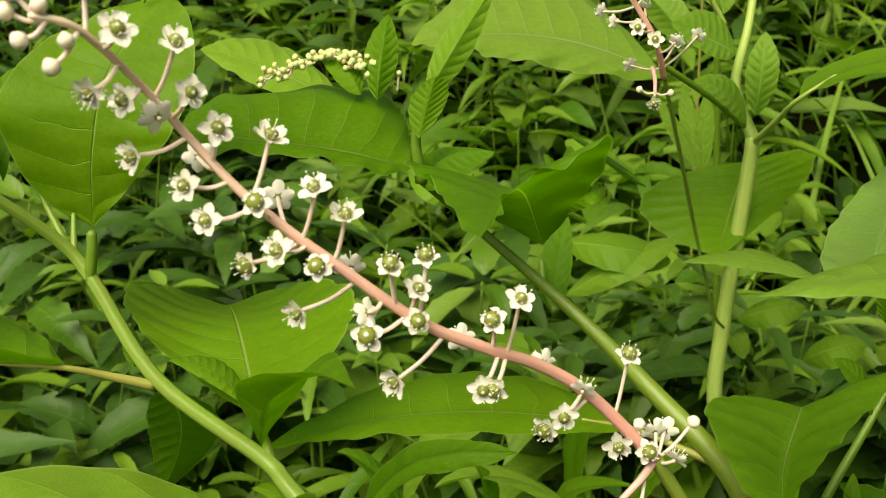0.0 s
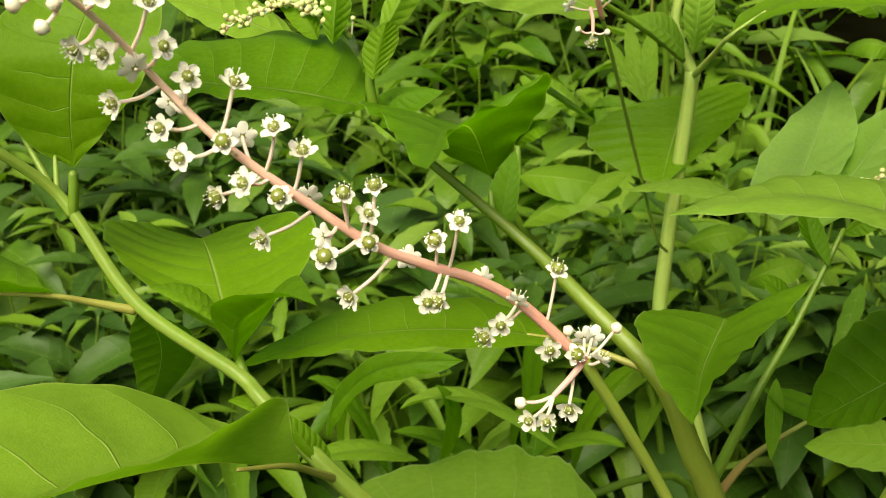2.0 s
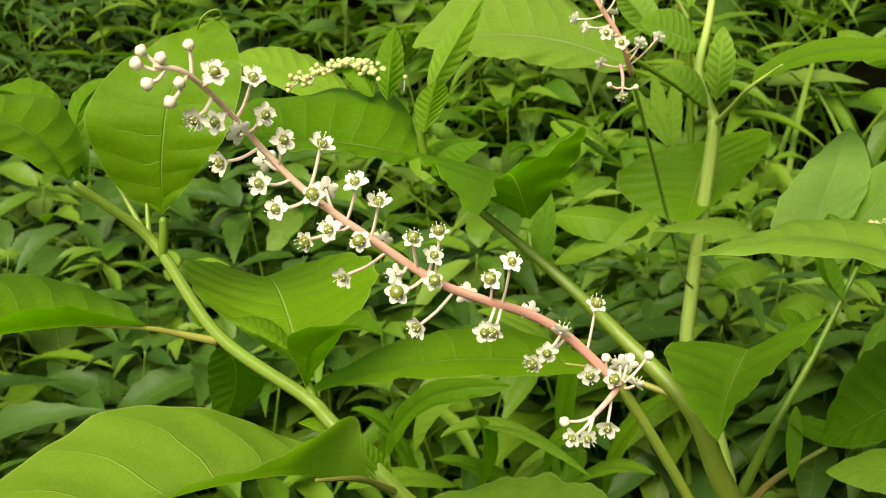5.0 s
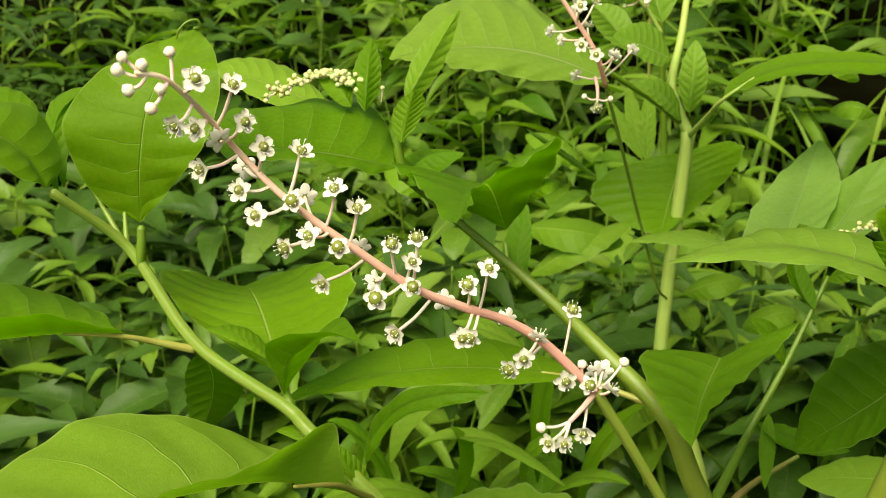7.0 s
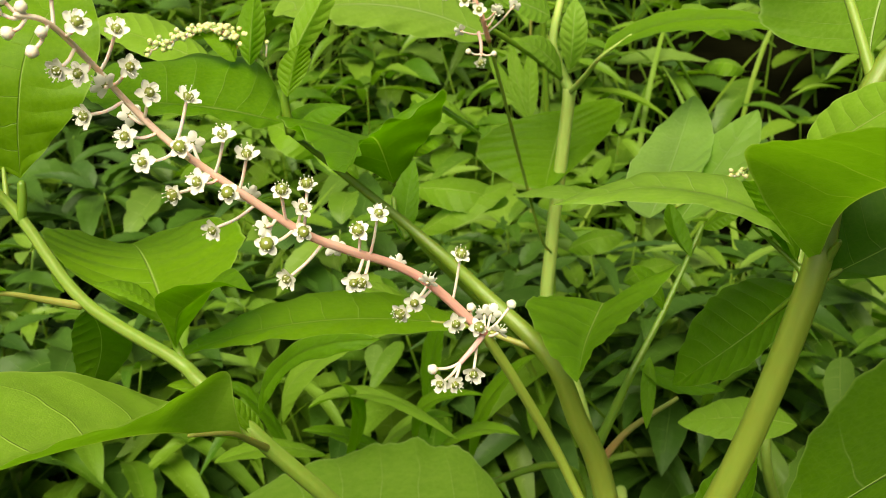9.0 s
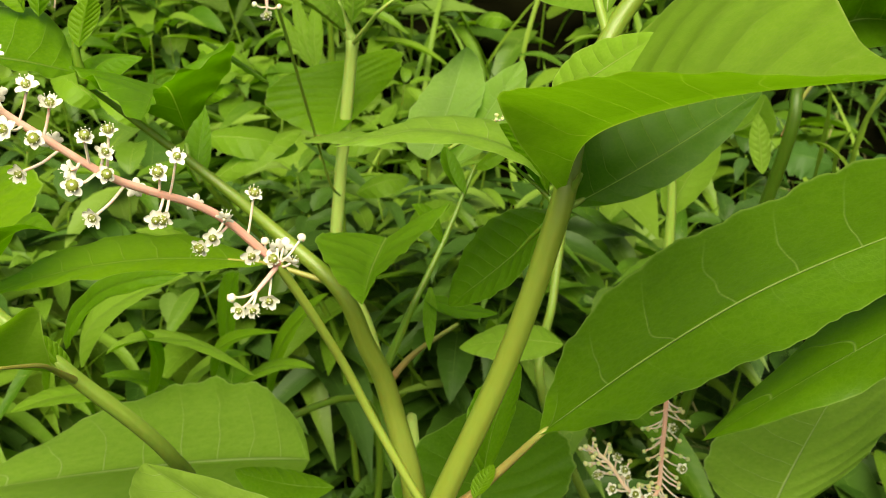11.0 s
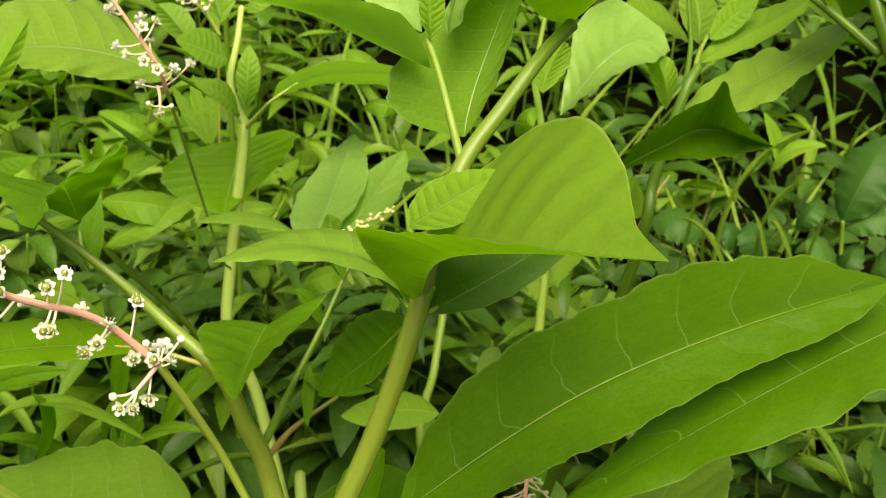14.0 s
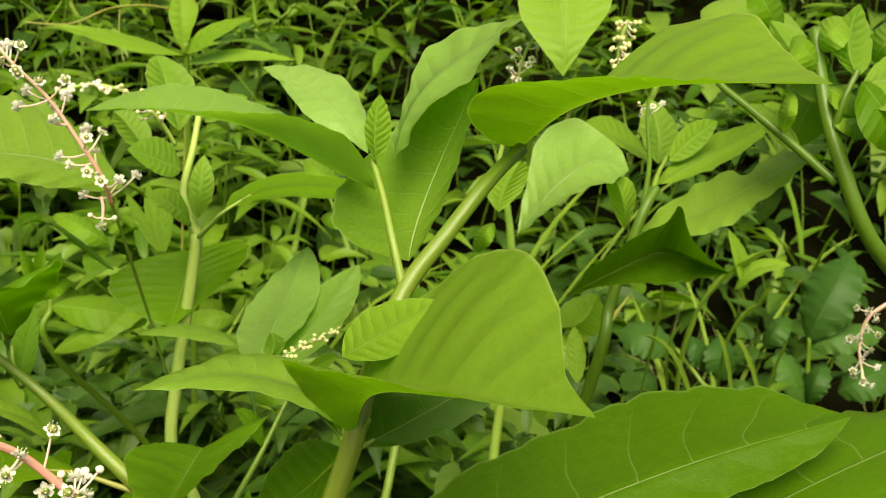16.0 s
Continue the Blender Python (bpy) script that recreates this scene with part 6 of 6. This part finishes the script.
def undergrowth():
    """The nearest weeds are things of their own; the mass behind them is joined."""
    rng = random.Random(21)
    # material, slimness, leaf length
    kinds = [("weed", 0.16, 0.15), ("weed", 0.25, 0.11), ("weed", 0.10, 0.20), ("weed", 0.20, 0.15), ("dark", 0.32, 0.09), ("weed", 0.28, 0.15), ("weed", 0.26, 0.075)]
    near = 0
    mass = {k: ([], [], []) for k in ("weed", "dark", "stem", "grass", "straw")}

    def add(key, arr):
        v, f, u = mass[key]
        o = len(v)
        v.extend(arr[0])
        f.extend(tuple(i + o for i in q) for q in arr[1])
        u.extend(arr[2])

    for i in range(1450):
        if i < 420:
            r = rng.uniform(0.42, 0.86)
        else:
            r = 0.84 + 2.6 * rng.random() ** 1.5
        a = radians(rng.uniform(10, 130))
        x, y = r * math.cos(a), -0.08 + r * math.sin(a)
        # Dark leaves by region paint the shade close in, right and far left.
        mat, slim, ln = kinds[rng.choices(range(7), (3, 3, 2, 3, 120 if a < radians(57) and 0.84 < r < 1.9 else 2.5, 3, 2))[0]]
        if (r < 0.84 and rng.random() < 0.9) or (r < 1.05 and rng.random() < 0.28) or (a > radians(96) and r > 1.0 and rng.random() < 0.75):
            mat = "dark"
        height = rng.uniform(0.14, 0.34)
        if a < radians(57) and 0.84 < r < 1.6 and rng.random() < 0.4:
            continue
        if r < 0.84:
            height, ln = rng.uniform(0.04, 0.10), ln * 0.8
        elif x > 0.5 and 0.9 < r < 1.7:
            height = rng.uniform(0.08, 0.2)
        lean = Vector((rng.uniform(-0.06, 0.06), rng.uniform(-0.06, 0.06), 0))
        z = bank(x, y) - 0.02
        st, leaves = weed_arrays(rng, Vector((x, y, z)), height, ln * rng.uniform(0.75, 1.15), slim, lean, r < 1.7)
        if 0.5 < r < 1.3 and near < 90 and i > 330:
            near += 1
            w = tagged(placed_empty("weed", (x, y, z)), "leafy light green weed rooted in the soil" if mat == "weed" else "low weed with shade-darkened green leaves", "weed", "weeds of the undergrowth")
            link("stem", mesh_of("stem", *st, ["stem_mat"]), w)
            for one in leaves:
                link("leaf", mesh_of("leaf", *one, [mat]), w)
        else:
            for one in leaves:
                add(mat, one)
            add("stem", st)
    for i in range(4000):
        r = 0.36 + 2.9 * rng.random() ** 1.3
        a = radians(rng.uniform(5, 135))
        x, y = r * math.cos(a), -0.08 + r * math.sin(a)
        if a < radians(57) and rng.random() < 0.4:
            continue
        p = Vector((x, y, bank(x, y) + rng.uniform(0.0, 0.07)))
        turn, ln, rise = rng.uniform(0, 6.28), rng.uniform(0.05, 0.13), rng.uniform(-0.2, 0.5)
        d = Vector((math.cos(turn) * math.cos(rise), math.sin(turn) * math.cos(rise), math.sin(rise)))
        half = Vector((-math.sin(turn), math.cos(turn), rng.uniform(-0.4, 0.4))).normalized()
        arr = ([], [], [])
        nrm = half.cross(d).normalized()
        quick_leaf(*arr, p, p + d * ln, half, nrm if nrm.z > 0 else -nrm, ln * rng.uniform(0.2, 0.36), 4, 1, 0.08, 0.8)
        # Most low leaves take the dark green as painted ground shade.
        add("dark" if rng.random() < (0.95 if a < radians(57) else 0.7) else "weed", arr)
    for i in range(420):
        a = radians(rng.uniform(132, 368))
        r = rng.uniform(0.7, 3.0)
        x, y = r * math.cos(a), -0.1 + r * math.sin(a)
        mat, slim, ln = kinds[rng.randrange(5)]
        st, leaves = weed_arrays(rng, Vector((x, y, bank(x, y) - 0.02)), rng.uniform(0.1, 0.3), ln, slim, Vector((0, 0, 0)), False)
        for one in leaves:
            add(mat, one)
        add("stem", st)
    for i in range(330):
        r = 0.84 + 2.4 * rng.random() ** 1.4
        a = radians(rng.uniform(10, 130))
        x, y = r * math.cos(a), -0.08 + r * math.sin(a)
        if a < radians(57) and rng.random() < 0.6:
            continue
        for k in range(3):
            b = Vector((x + rng.uniform(-0.02, 0.02), y + rng.uniform(-0.02, 0.02), bank(x, y) - 0.02))
            turn, ln = rng.uniform(0, 6.28), rng.uniform(0.14, 0.40)
            d = Vector((math.cos(turn) * 0.55, math.sin(turn) * 0.55, 0.85))
            half = Vector((-math.sin(turn), math.cos(turn), 0))
            arr = ([], [], [])
            quick_leaf(*arr, b, b + d * ln, half, Vector((math.cos(turn) * -0.85, math.sin(turn) * -0.85, 0.55)), rng.uniform(0.003, 0.007), 7, 1, rng.uniform(0.05, 0.2), 0.6)
            add("grass", arr)
    for i in range(260):
        a, r = radians(rng.uniform(22, 58)), rng.uniform(0.72, 1.5)
        b = Vector((r * math.cos(a), -0.08 + r * math.sin(a), 0))
        b.z = bank(b.x, b.y) - 0.01
        turn, ln = rng.uniform(0, 6.28), rng.uniform(0.08, 0.22)
        d = Vector((math.cos(turn) * 0.75, math.sin(turn) * 0.75, rng.uniform(0.25, 0.8)))
        arr = ([], [], [])
        quick_leaf(*arr, b, b + d * ln, Vector((-math.sin(turn), math.cos(turn), 0)), Vector((math.cos(turn) * -0.7, math.sin(turn) * -0.7, 0.7)), rng.uniform(0.0008, 0.0016), 7, 1, rng.uniform(0.08, 0.25), 0.5)
        add("straw", arr)
    for key, name, mat, words in (("straw", "dry_grass", "straw", "thin dry straw-coloured blades over dark soil"), ("weed", "undergrowth", "weed", "dense mass of light green leafy weeds"), ("dark", "undergrowth", "dark", "low weeds with shade painted into their dark green"), ("stem", "weed_stems", "stem_mat", "thin green stems of the undergrowth"), ("grass", "grass", "grass", "long green grass blades among the weeds")):
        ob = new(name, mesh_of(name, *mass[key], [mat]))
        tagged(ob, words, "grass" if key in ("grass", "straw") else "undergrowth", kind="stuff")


undergrowth()
